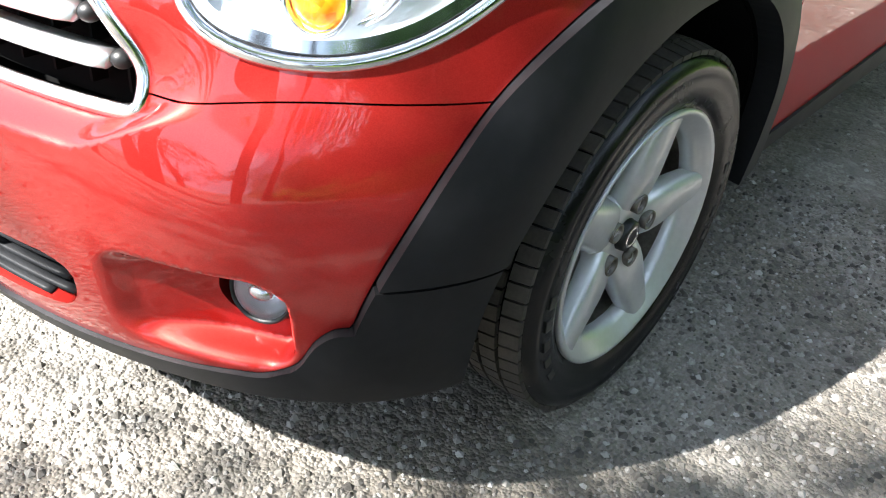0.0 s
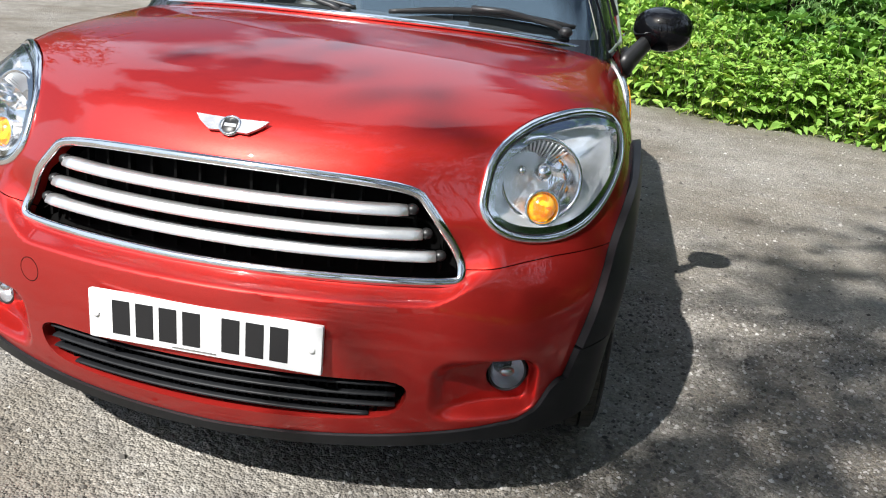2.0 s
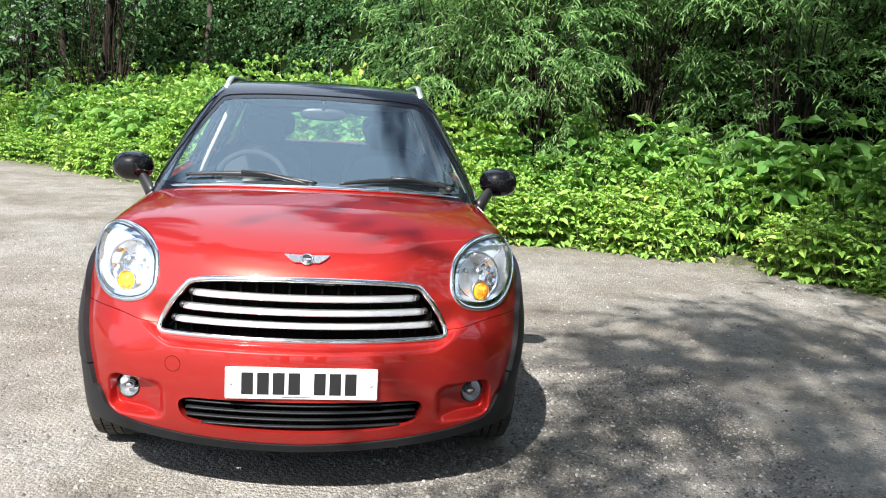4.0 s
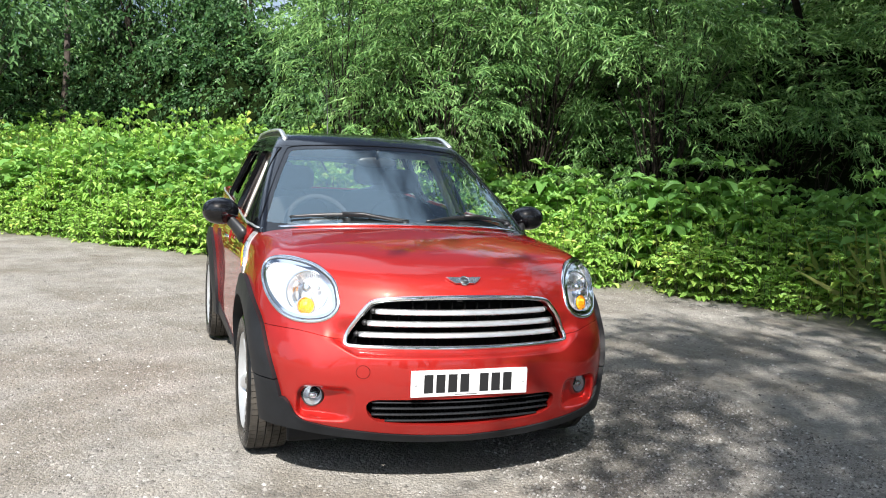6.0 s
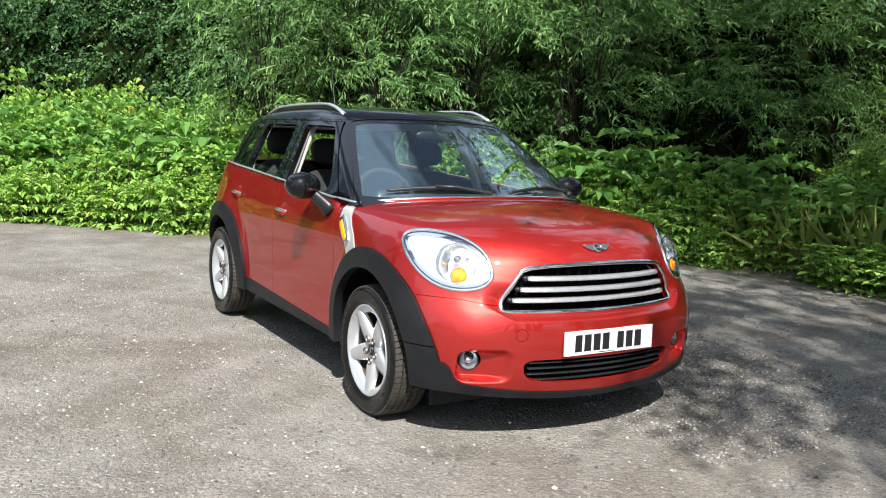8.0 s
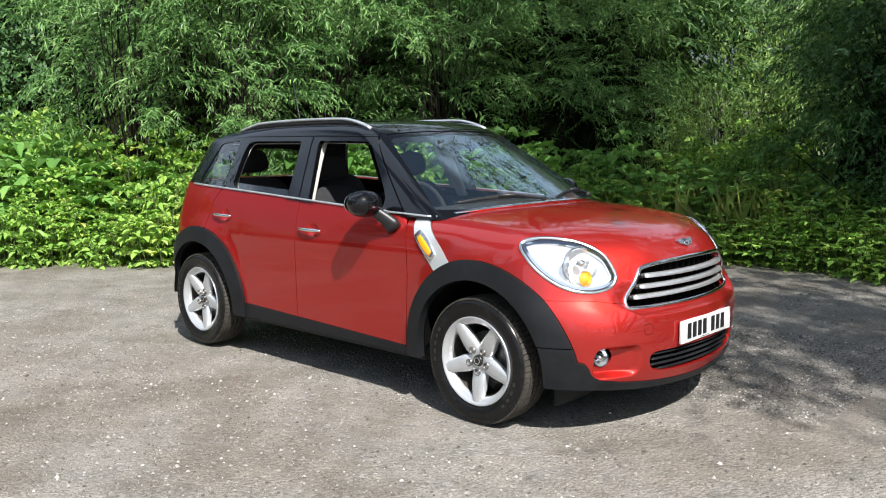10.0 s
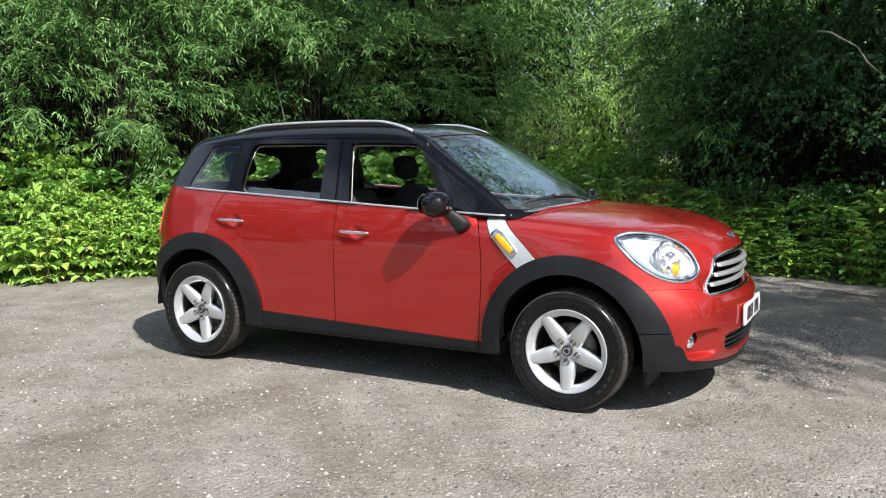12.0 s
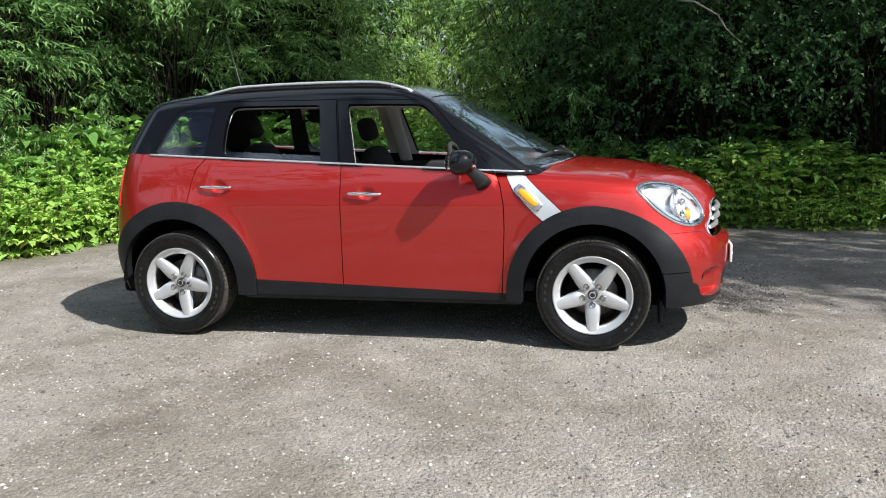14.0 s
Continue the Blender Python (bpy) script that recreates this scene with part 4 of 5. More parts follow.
def build_wheel(car):
    """A five-spoke alloy wheel with its tyre, at the origin, facing +y."""
    wheel = new("wheel")
    wheel.parent = car
    wheel["label"] = "silver five-spoke alloy wheel with a black tyre"
    wheel.empty_display_size = .1
    tyre = [(.206, .070), (.214, .086), (.222, .090), (.228, .086), (.236, .093), (.255, .1015), (.272, .1035), (.285, .102), (.287, .1035), (.300, .100), (.309, .092), (.3145, .082), (.3165, .07)]
    solid("tyre", lathe(tyre + [(r, -y) for r, y in tyre[::-1]], 72), RUBBER, wheel, "black rubber tyre with raised sidewall marks")
    blocks = []
    for k in range(70):
        for j, (y0, y1) in enumerate(((-.088, -.056), (-.049, -.019), (-.012, .012), (.019, .049), (.056, .088))):
            a0 = 2 * math.pi * (k + .06 + .13 * (j % 2)) / 70
            a1 = a0 + 2 * math.pi * .86 / 70
            skew = .022 if j in (1, 3) else .012
            v = []
            for r, g in ((.314, 0), (.3245, .0015)):
                for a, yy, e in ((a0, y0, 0), (a1, y0, 0), (a1, y1, skew), (a0, y1, skew)):
                    drop = .006 * max(0, (abs(yy) - .05) / .04)**2 if r > .32 else .003 * (abs(yy) > .08)
                    v.append(((r - drop) * math.cos(a + e), yy, (r - drop) * math.sin(a + e)))
            blocks.append((np.array(v), [(4, 5, 6, 7), (0, 4, 7, 3), (1, 2, 6, 5), (0, 1, 5, 4), (3, 7, 6, 2)]))
    tread = solid("tread", join(*blocks), TREAD, wheel, "dusty tyre tread blocks", smooth=False)
    tread["kind"] = "stuff"
    for k in range(9):
        a = math.radians(60 + 9 * k if k < 5 else 225 + 10 * (k - 5))
        solid("sidewall_mark", moved(block((-.011, .1025, .262), (.011, .1045, .276), .001), Matrix.Rotation(a, 4, "Y")), SIDEWALL, wheel, smooth=False)
    rim = [(.226, .080), (.2275, .092), (.224, .0955), (.218, .093), (.208, .084), (.198, .076), (.191, .072), (.187, .060), (.186, .050)]
    solid("rim", lathe(rim, 72), ALLOY, wheel, "silver alloy rim")
    for k in range(5):
        secs = []
        for r, w, y, h in ((.030, .030, .058, .034), (.055, .041, .066, .036), (.080, .0435, .073, .036), (.11, .042, .078, .036), (.145, .038, .081, .034), (.175, .034, .083, .030), (.197, .030, .085, .022), (.210, .022, .0865, .010), (.214, .010, .0865, .004)):
            secs.append([(w * a, y - h + h * b, r) for a, b in ((-1.06, 0), (-1, .55), (-.86, .82), (-.55, .96), (-.2, 1.0), (.2, 1.0), (.55, .96), (.86, .82), (1, .55), (1.06, 0))])
        v = np.array(secs).reshape(-1, 3)
        f = [(i * 10 + j, i * 10 + j + 1, (i + 1) * 10 + j + 1, (i + 1) * 10 + j) for i in range(8) for j in range(9)]
        solid("spoke", moved((v, f), Matrix.Rotation(2 * math.pi * k / 5 + math.pi, 4, "Y")), ALLOY, wheel)
    solid("hub", lathe([(.001, .060), (.026, .060), (.034, .062), (.050, .062), (.066, .056), (.078, .046), (.082, .030)], 40), ALLOY, wheel, "silver wheel hub")
    solid("centre_cap", lathe([(.001, .076), (.022, .076), (.027, .073), (.029, .058)], 32), INK, wheel, "black round centre cap")
    solid("cap_ring", lathe([(.014, .0762), (.0165, .0775), (.019, .0762)], 28), CHROME, wheel)
    for k in range(5):
        at = Matrix.Rotation(2 * math.pi * k / 5 + math.pi, 4, "Y") @ Matrix.Translation((0, 0, .059))
        hole = solid("bolt_hole", moved(lathe([(.0175, .060), (.0175, .0745), (.0155, .0755), (.0135, .072), (.0125, .056), (.001, .055)], 20), at), DISC, wheel)
        solid("wheel_bolt", moved(lathe([(.001, .070), (.0085, .070), (.0105, .066), (.0105, .052)], 6), at), SATIN, hole)
    solid("brake_disc", lathe([(.03, -.005), (.138, -.005), (.14, -.012), (.14, -.025), (.03, -.025)], 48), DISC, wheel, "worn iron brake disc")
    solid("brake_caliper", moved(block((-.05, -.05, .085), (.05, .02, .15), .012), Matrix.Rotation(radians(70), 4, "Y")), DARK, wheel)
    # dark iron colour puts the shade inside the rim onto the silver barrel
    solid("inner_barrel", lathe([(.186, .050), (.184, .0), (.182, -.08), (.205, -.092)], 48), DISC, wheel, "inner barrel of the rim, coloured dark for the shade there")
    return wheel


def place_wheels(car, wheel):
    spots = [(WHEELS[0], -1), (WHEELS[0], 1), (WHEELS[1], -1), (WHEELS[1], 1)]
    for k, ((x, z), s) in enumerate(spots):
        track = .7625 if x > 0 else .772
        spin = radians((0, 25, 10, 40)[k])
        m = Matrix.Translation((x, s * track, z)) @ Matrix.Rotation(0 if s > 0 else math.pi, 4, "Z") @ Matrix.Rotation(spin, 4, "Y")
        if k == 0:
            wheel.matrix_basis = m
        else:
            copy_thing(wheel, m)
        liner = [(.408, .075), (.410, -.02), (.40, -.16), (.35, -.19), (.05, -.20)]
        v, f = lathe(liner, 40)
        f = [t for t in f if np.mean(v[list(t)][:, 2]) > -.02]
        solid("wheel_liner", moved((v, f), Matrix.Translation((x, s * (track - .01), z)) @ Matrix.Rotation(0 if s > 0 else math.pi, 4, "Z")), DARK, car, "black wheel arch liner")


def build_fittings(car, doors):
    """Mirrors, handles, indicators, wipers, aerial."""
    for title, s, door in doors:
        x0, x1, z0 = (-.158, .060, .899) if title == "front" else (-1.126, -.906, .941)
        xs = np.linspace(x0, x1, 16)
        y = float(flank_y((x0 + x1) / 2, z0))
        bow = .030 * np.sin(np.linspace(.25, np.pi - .25, 16))**.5
        p = np.stack([xs, s * (y + bow), z0 - .012 * (xs - x0)], 1)
        solid("handle", sweep(p, oval(.008, .011, 10), scale=np.clip(np.sin(np.linspace(.2, np.pi - .2, 16))**.4, .6, 1)), CHROME, door, "chrome door handle")
        if title == "front":
            head = egg((.565, s * .922, 1.083), (.088, .098, .074), 28, 18, .92)
            v, f = head
            v[:, 0] = np.where(v[:, 0] < .52, .52 - (.52 - v[:, 0]) * .35, v[:, 0])
            mirror = solid("door_mirror", (v, f), BLACK, door, "glossy black oval door mirror")
            pts = [(.675, s * .80, .945), (.662, s * .818, .972), (.636, s * .845, 1.005), (.606, s * .872, 1.035), (.58, s * .90, 1.06)]
            solid("mirror_stalk", sweep(pts, oval(.045, .030, 14), up=(0, s, .3), scale=[1.15, 1.0, .8, .72, .7]), MATT, door, "black mirror stalk")
            solid("mirror_glass", egg((.490, s * .922, 1.083), (.003, .080, .057), 24, 12), CHROME, door, "mirror glass")
    for s in (-1, 1):
        # side indicator in its bezel
        c0, c1 = np.array((.862, .936)), np.array((1.003, .812))
        ts = np.linspace(0, 1, 14)
        p = np.array([(*(c0 + (c1 - c0) * t), 0) for t in ts])
        pts = np.stack([p[:, 0], s * (flank_y(p[:, 0], p[:, 1]) + .006), p[:, 1]], 1)
        n = gradient(lower, pts)
        case = solid("side_indicator", sweep(pts, oval(.036, .010, 14, .7), up=n, scale=np.clip(np.sin(np.linspace(.25, np.pi - .25, 14))**.35, .5, 1)), SATIN, car, "amber side indicator in a silver frame")
        q = pts[2:-2] + n[2:-2] * .006
        solid("amber_lens", sweep(q, oval(.022, .008, 12, .7), up=n[2:-2], scale=np.clip(np.sin(np.linspace(.3, np.pi - .3, 10))**.35, .5, 1)), ORANGE, case, "amber plastic lens")
    for y0, y1, foot in ((.64, .10, .615), (.0, -.60, -.025)):
        # wiper: arm from its spindle, then the long blade
        ys = np.linspace(y0, y1, 24)
        zs = 1.084 + .02 * np.sin(np.linspace(0, np.pi, 24))
        xs = cowl(ys) - (zs - 1.06) * 1.8 + .016
        blade = solid("wiper", sweep(np.stack([xs, ys, zs], 1), oval(.008, .013, 6), scale=.5 + .5 * np.sin(np.linspace(.1, np.pi - .1, 24))), MATT, car, "black windscreen wiper")
        arm = [(float(cowl(foot)) - .004, foot, 1.070), (float(cowl(foot)) - .012, foot * .85 + ys[12] * .15, 1.086), (xs[9] + .012, ys[9], zs[9] + .010), (xs[13] + .010, ys[13], zs[13] + .010)]
        solid("wiper_arm", sweep(arm, oval(.014, .009, 8)), MATT, blade)
        solid("wiper_knuckle", egg(arm[0], (.022, .022, .016), 14, 8), MATT, blade)
    solid("aerial", sweep([(-1.19, .0, 1.50), (-1.20, .0, 1.56), (-1.30, .0, 1.95)], oval(.004, n=6), scale=[2.2, 1, .6]), MATT, car, "thin black roof aerial")


def build_interior(car):
    """Dashboard, wheel, seats and mirror behind the glass."""
    solid("cabin_floor", join(block((-1.75, -.70, .30), (.95, .70, .36), .02), block((-.88, -.785, .235), (.88, .785, .34), .02)), CLOTH, car, "black carpet")
    dash = egg((.80, 0, .90), (.30, .70, .15), 30, 14, .6)
    solid("dashboard", dash, CLOTH, car, "black dashboard")
    ring = [(0, .185 * math.cos(a), .185 * math.sin(a)) for a in np.linspace(0, 2 * np.pi, 40, endpoint=False)]
    m = Matrix.Translation((.46, -.36, 1.0)) @ Matrix.Rotation(radians(-24), 4, "Y")
    wheel = solid("steering_wheel", moved(sweep(ring, oval(.016, n=10), closed=True, up=(1, 0, 0)), m), CLOTH, car, "black steering wheel")
    solid("wheel_boss", moved(join(egg((0, 0, 0), (.03, .07, .06), 16, 10, .8), block((-.012, -.18, -.02), (.012, .18, .02), .008), block((-.012, -.02, -.18), (.012, .02, 0), .008)), m), MATT, wheel)
    for s in (-1, 1):
        for x, zc, tilt, wide, title in ((-.18, .50, 16, .25, "front"), (-1.05, .55, 20, .27, "rear")):
            m = Matrix.Translation((x, s * .37, zc)) @ Matrix.Rotation(radians(-tilt), 4, "Y")
            seat = solid("seat", moved(egg((0, 0, .30), (.075, wide, .36), 24, 16, .55), m), CLOTH, car, f"black cloth {title} seat")
            solid("cushion", moved(egg((.24, 0, 0), (.27, wide, .09), 24, 12, .55), Matrix.Translation((x, s * .37, zc - .02))), CLOTH, seat)
            solid("headrest", moved(egg((0, 0, .79), (.05, .13, .085), 20, 12, .6), m), CLOTH, seat)
            for k in (-.05, .05):
                solid("headrest_post", moved(sweep([(0, k, .63), (0, k, .76)], oval(.007, n=8)), m), CHROME, seat)
        solid("door_card", block((-1.15, s * .70 - .02, .45), (.70, s * .70 + .02, 1.015), .03), CLOTH, car, "black inner door lining")
        solid("centre_pillar", sweep([(-.20, s * .725, .98), (-.215, s * .69, 1.09), (-.25, s * .60, 1.30), (-.265, s * .54, 1.43)], oval(.05, .018, 10, .7), up=(0, s, .4)), CREAM, car, "cream centre pillar lining")
    glass = solid("rear_view_mirror", egg((.36, 0, 1.385), (.022, .12, .035), 24, 12, .8), MATT, car, "black rear-view mirror")
    solid("mirror_stem", sweep([(.37, 0, 1.40), (.40, 0, 1.455)], oval(.01, n=8)), MATT, glass)


car = tagged(new("car"), "red five-door car with black roof, black cladding and alloy wheels", "car")
head_lamps, car_doors = build_body(car)
build_cabin(car, car_doors)
build_nose(car, head_lamps)
place_wheels(car, build_wheel(car))
build_fittings(car, car_doors)
build_interior(car)


# ---- ground ----
EDGE = np.array([(-62, -40), (-32, -20.5), (-18, -10.5), (-13, -6.3), (-8.7, -2.0), (-7.1, -.3), (-5.5, .9), (-4.65, 1.9), (-4.4, 3.2), (-3.6, 4.4), (-2.5, 5.1), (-.3, 5.5), (1.0, 5.15), (2.6, 4.8), (3.7, 4.5), (6, 4.5), (10, 5.2), (18, 8)], float)
RNG = np.random.default_rng(7)


def along(points, spacing, jitter=0.0):
    """Places along a line, with the way outward at each."""
    seg = np.diff(points, axis=0)
    length = np.hypot(*seg.T)
    total = np.concatenate([[0], np.cumsum(length)])
    out = []
    for d in np.arange(0, total[-1], spacing):
        d = np.clip(d + RNG.uniform(-jitter, jitter), 0, total[-1] - 1e-6)
        i = np.searchsorted(total, d, "right") - 1
        t = (d - total[i]) / length[i]
        way = seg[i] / length[i]
        out.append((points[i] + t * seg[i], np.array((-way[1], way[0]))))
    return out


def edge_distance(x, y):
    """Distance from the planting's edge, above zero on the planted side."""
    d, side = np.full(np.shape(x), 1e9), np.zeros(np.shape(x))
    for (x0, y0), (x1, y1) in zip(EDGE[:-1], EDGE[1:]):
        ex, ey = x1 - x0, y1 - y0
        t = np.clip(((x - x0) * ex + (y - y0) * ey) / (ex * ex + ey * ey), 0, 1)
        r = np.hypot(x - x0 - t * ex, y - y0 - t * ey)
        near = r < d
        side = np.where(near, np.sign(ex * (y - y0) - ey * (x - x0)), side)
        d = np.minimum(d, r)
    return d * side


def scatter(lo, hi, gap, box, tries=6000):
    """Places in the planted band between two distances from its edge, kept a gap apart."""
    x, y = RNG.uniform(box[0], box[2], tries), RNG.uniform(box[1], box[3], tries)
    d = edge_distance(x, y)
    out = np.empty((0, 2))
    for q in np.stack([x, y], 1)[(d > lo) & (d < hi)]:
        if not len(out) or np.min(np.hypot(*(out - q).T)) > gap:
            out = np.vstack([out, q])
    return out


def spread(reach, fine, inner):
    a = list(np.arange(0, inner, fine))
    stepping = fine
    while a[-1] < reach:
        stepping *= 1.18
        a.append(a[-1] + stepping)
    return np.array([-v for v in a[:0:-1]] + a)


def rough(x, y):
    """Slow unevenness of the yard."""
    return .006 * np.sin(1.7 * x + .6 * y) * np.sin(1.1 * y - .4 * x) + .003 * np.sin(4.1 * x + 2) * np.sin(3.7 * y)


gx, gy = np.meshgrid(spread(900, .16, 9), spread(900, .16, 9), indexing="ij")
near_car = np.clip((np.hypot(gx / 2.2, gy) - .9) / .5, 0, 1)
gz = rough(gx, gy) * near_car + np.clip(edge_distance(gx, gy) * .10, 0, .25) - .006
nx, ny = gx.shape
quads = [(i * ny + j, (i + 1) * ny + j, (i + 1) * ny + j + 1, i * ny + j + 1) for i in range(nx - 1) for j in range(ny - 1)]
ground = tagged(solid("ground", (np.stack([gx, gy, gz], -1).reshape(-1, 3), quads), GRAVEL), "grey packed gravel yard with earth patches", "ground", kind="structure")
wild = ground.data.attributes.new("wild", "FLOAT", "POINT")
wild.data.foreach_set("value", np.clip((edge_distance(gx, gy) - .4) / .8, 0, 1).reshape(-1).astype(np.float32))
attr = ground.data.attributes.new("verge", "FLOAT", "POINT")
attr.data.foreach_set("value", np.clip((edge_distance(gx, gy) + .55) / .6, 0, 1).reshape(-1).astype(np.float32))


def stones(name, count, box, lo, hi, label):
    """Loose stones strewn over a stretch of the yard."""
    x, y = RNG.uniform(box[0], box[2], count), RNG.uniform(box[1], box[3], count)
    keep = edge_distance(x, y) < .1
    for wx, s in ((1.2975, .7625), (1.2975, -.7625), (-1.29, .772), (-1.29, -.772)):
        keep &= (np.abs(x - wx) > .20) | (np.abs(y - s) > .12)
    x, y = x[keep], y[keep]
    size = lo * (hi / lo)**(RNG.random(len(x))**2.2)
    base = np.array([(1, 0, -.15), (.3, .95, -.15), (-.8, .6, -.15), (-.8, -.6, -.15), (.3, -.95, -.15), (.25, .2, .62), (-.25, -.1, .55)])
    tris = [(0, 1, 5), (1, 2, 5), (2, 6, 5), (2, 3, 6), (3, 4, 6), (4, 5, 6), (4, 0, 5)]
    a = RNG.uniform(0, 2 * np.pi, len(x))
    v = base[None] * RNG.uniform(.65, 1.2, (len(x), 7, 3)) * size[:, None, None] * .5
    c, s = np.cos(a)[:, None], np.sin(a)[:, None]
    px = v[..., 0] * c - v[..., 1] * s + x[:, None]
    py = v[..., 0] * s + v[..., 1] * c + y[:, None]
    flat = np.clip((np.hypot(x / 2.2, y) - .9) / .5, 0, 1)
    pz = v[..., 2] + (rough(x, y) * flat - .006 + size * .12)[:, None]
    faces = (np.arange(len(x))[:, None, None] * 7 + np.array(tris)[None]).reshape(-1, 3)
    return tagged(solid(name, (np.stack([px, py, pz], -1).reshape(-1, 3), faces), STONE, smooth=False), label, "gravel", kind="stuff")


stones("loose_gravel", 26000, (.2, .25, 2.6, 2.2), .006, .022, "loose grey and white gravel chips")
stones("loose_gravel", 27000, (-4.0, -5.0, 4.6, 4.4), .007, .024, "loose grey gravel scattered over the yard")
stones("loose_gravel", 22000, (-2.5, -5.4, 4.2, -1.2), .006, .020, "loose grey gravel on the open part of the yard")
stones("scattered_stones", 1700, (-5, -5.5, 5, 5), .014, .034, "larger pale stones lying on the yard")


# ---- plants ----
def leaves(at, way, up, length, width, fold=.25, broad=False):
    """Folded pointed leaves: two triangles each, or four for broad ones."""
    way = way / (np.linalg.norm(way, axis=1)[:, None] + 1e-9)
    side = np.cross(way, up)
    side /= np.linalg.norm(side, axis=1)[:, None] + 1e-9
    top = np.cross(side, way)
    L, W = length[:, None], width[:, None]
    tip = at + way * L - top * L * .16
    if broad:
        a, b = at + way * L * .22, at + way * L * .58 + top * L * .02
        rise = top * W * fold
        v = np.stack([at, a + side * W * .46 + rise, b + side * W * .40 + rise, tip, b - side * W * .40 + rise, a - side * W * .46 + rise], 1)
        k = np.arange(len(at))[:, None] * 6
        f = np.concatenate([k + np.array(t) for t in ((0, 2, 1), (0, 3, 2), (0, 4, 3), (0, 5, 4))], 1).reshape(-1, 3)
        return v.reshape(-1, 3), f
    mid = at + way * L * .42
    lift = top * W * fold
    v = np.stack([at, mid + side * W * .5 + lift, tip, mid - side * W * .5 + lift], 1)
    k = np.arange(len(at))[:, None] * 4
    f = np.concatenate([k + np.array([0, 2, 1]), k + np.array([0, 3, 2])], 1).reshape(-1, 3)
    return v.reshape(-1, 3), f


def ball(n):
    v = RNG.normal(size=(n, 3))
    return v / np.linalg.norm(v, axis=1)[:, None]


def weed_mesh(stems, tall, leaf, reach=.42):
    """A clump of upright stems with whorls of broad leaves right down to the ground, and its stems."""
    at, way, size, sticks = [], [], [], []
    for _ in range(stems):
        r, a = reach * math.sqrt(RNG.random()), RNG.uniform(0, 2 * np.pi)
        foot = np.array((r * math.cos(a), r * math.sin(a), 0))
        h = tall * RNG.uniform(.55, 1.08) * (1 - .35 * r / reach)
        lean = np.array((RNG.normal() * .10 + .45 * math.cos(a) * r, RNG.normal() * .10 + .45 * math.sin(a) * r, 1.0))
        head = foot + lean / lean[2] * h
        sticks.append(sweep([foot, (foot + head) / 2 + (*RNG.normal(size=2) * .015, 0), head], oval(.004, n=3), cap=False))
        levels = max(3, int(h / (.055 + .45 * leaf)))
        for k in range(levels):
            t = .10 + .90 * k / (levels - 1)
            p = foot + (head - foot) * t
            turn = RNG.uniform(0, 2 * np.pi)
            n = 6 if k == levels - 1 else 4 if t > .45 else 3
            for j in range(n):
                b = turn + (j + RNG.uniform(-.2, .2)) * 2 * np.pi / n
                at.append(p + RNG.normal(size=3) * .008 + .02 * np.array((math.cos(b), math.sin(b), 0)))
                way.append((math.cos(b), math.sin(b), RNG.uniform(-.55, .10) + .4 * (t > .95)))
                size.append(1.2 * leaf * RNG.uniform(.6, 1.15) * (1.05 - .3 * (t > .95)))
    size = np.array(size)
    up = np.array([(0, 0, 1.0)]) + RNG.normal(size=(len(at), 3)) * .25
    return leaves(np.array(at), np.array(way), up, size, size * .64, .16, True), join(*sticks)


def spray_mesh(clusters, each, span, leaf, ratio, droop, per, gap, tuft, hang, low=.15):
    """A crown of tufts on slender boughs; each tuft is a handful of arching twigs with hanging leaves."""
    at, way, size, sticks = [], [], [], []
    span = np.array(span, float)
    for d in ball(clusters):
        d[2] = abs(d[2]) * RNG.choice((1, 1, -.8))
        c = d * span * RNG.uniform(.25, 1.0)**.4 + np.array((0, 0, span[2]))
        c[2] = max(c[2], low + .3)
        m = c * np.array((.35, .35, .6)) + RNG.normal(size=3) * .12
        sticks.append(sweep([(0, 0, 0), m, c * .97], oval(.011, n=4), cap=False, scale=[1.6, .9, .3]))
        face = np.array((d[0], d[1], .15))
        for n in range(each):
            start = c + RNG.normal(size=3) * tuft
            out = face * .8 + RNG.normal(size=3) * np.array((.55, .55, .38))
            out /= np.linalg.norm(out)
            length = gap * per * RNG.uniform(.7, 1.25)
            ts = np.linspace(0, 1, per)
            p = start + out * (ts * length)[:, None] + np.array((0, 0, -1.0)) * (droop * length * ts**2)[:, None]
            tangent = np.gradient(p, axis=0)
            tangent /= np.linalg.norm(tangent, axis=1)[:, None]
            side = np.cross(tangent, (0, 0, 1.0))
            w = tangent * .7 + side * np.where(np.arange(per) % 2, .75, -.75)[:, None] + np.array((0, 0, -hang)) + RNG.normal(size=(per, 3)) * .38
            at.append(p + RNG.normal(size=(per, 3)) * .006)
            way.append(w)
            size.append(leaf * RNG.uniform(.6, 1.2, per) * (1.1 - .3 * ts))
            if n % 6 == 0:
                q = p[:: max(1, per // 3)]
                sticks.append(sweep(q, oval(.0035, n=3), cap=False, scale=np.linspace(1, .4, len(q))))
    at, way, size = np.concatenate(at), np.concatenate(way), np.concatenate(size)
    up = np.array([(0, 0, 1.0)]) + RNG.normal(size=(len(at), 3)) * .5
    return leaves(at, way, up, size, size * ratio, .2), join(*sticks)


def plant(name, made, leaf_mat, stem_mat, crown, stem, label, category):
    """A plant standing at the origin: its crown and its stems."""
    ob = tagged(new(name), label, category)
    ob.empty_display_size = .2
    solid(crown, made[0], leaf_mat, ob, smooth=False)
    solid(stem, made[1], stem_mat, ob, smooth=True)["kind"] = "stuff"
    return ob


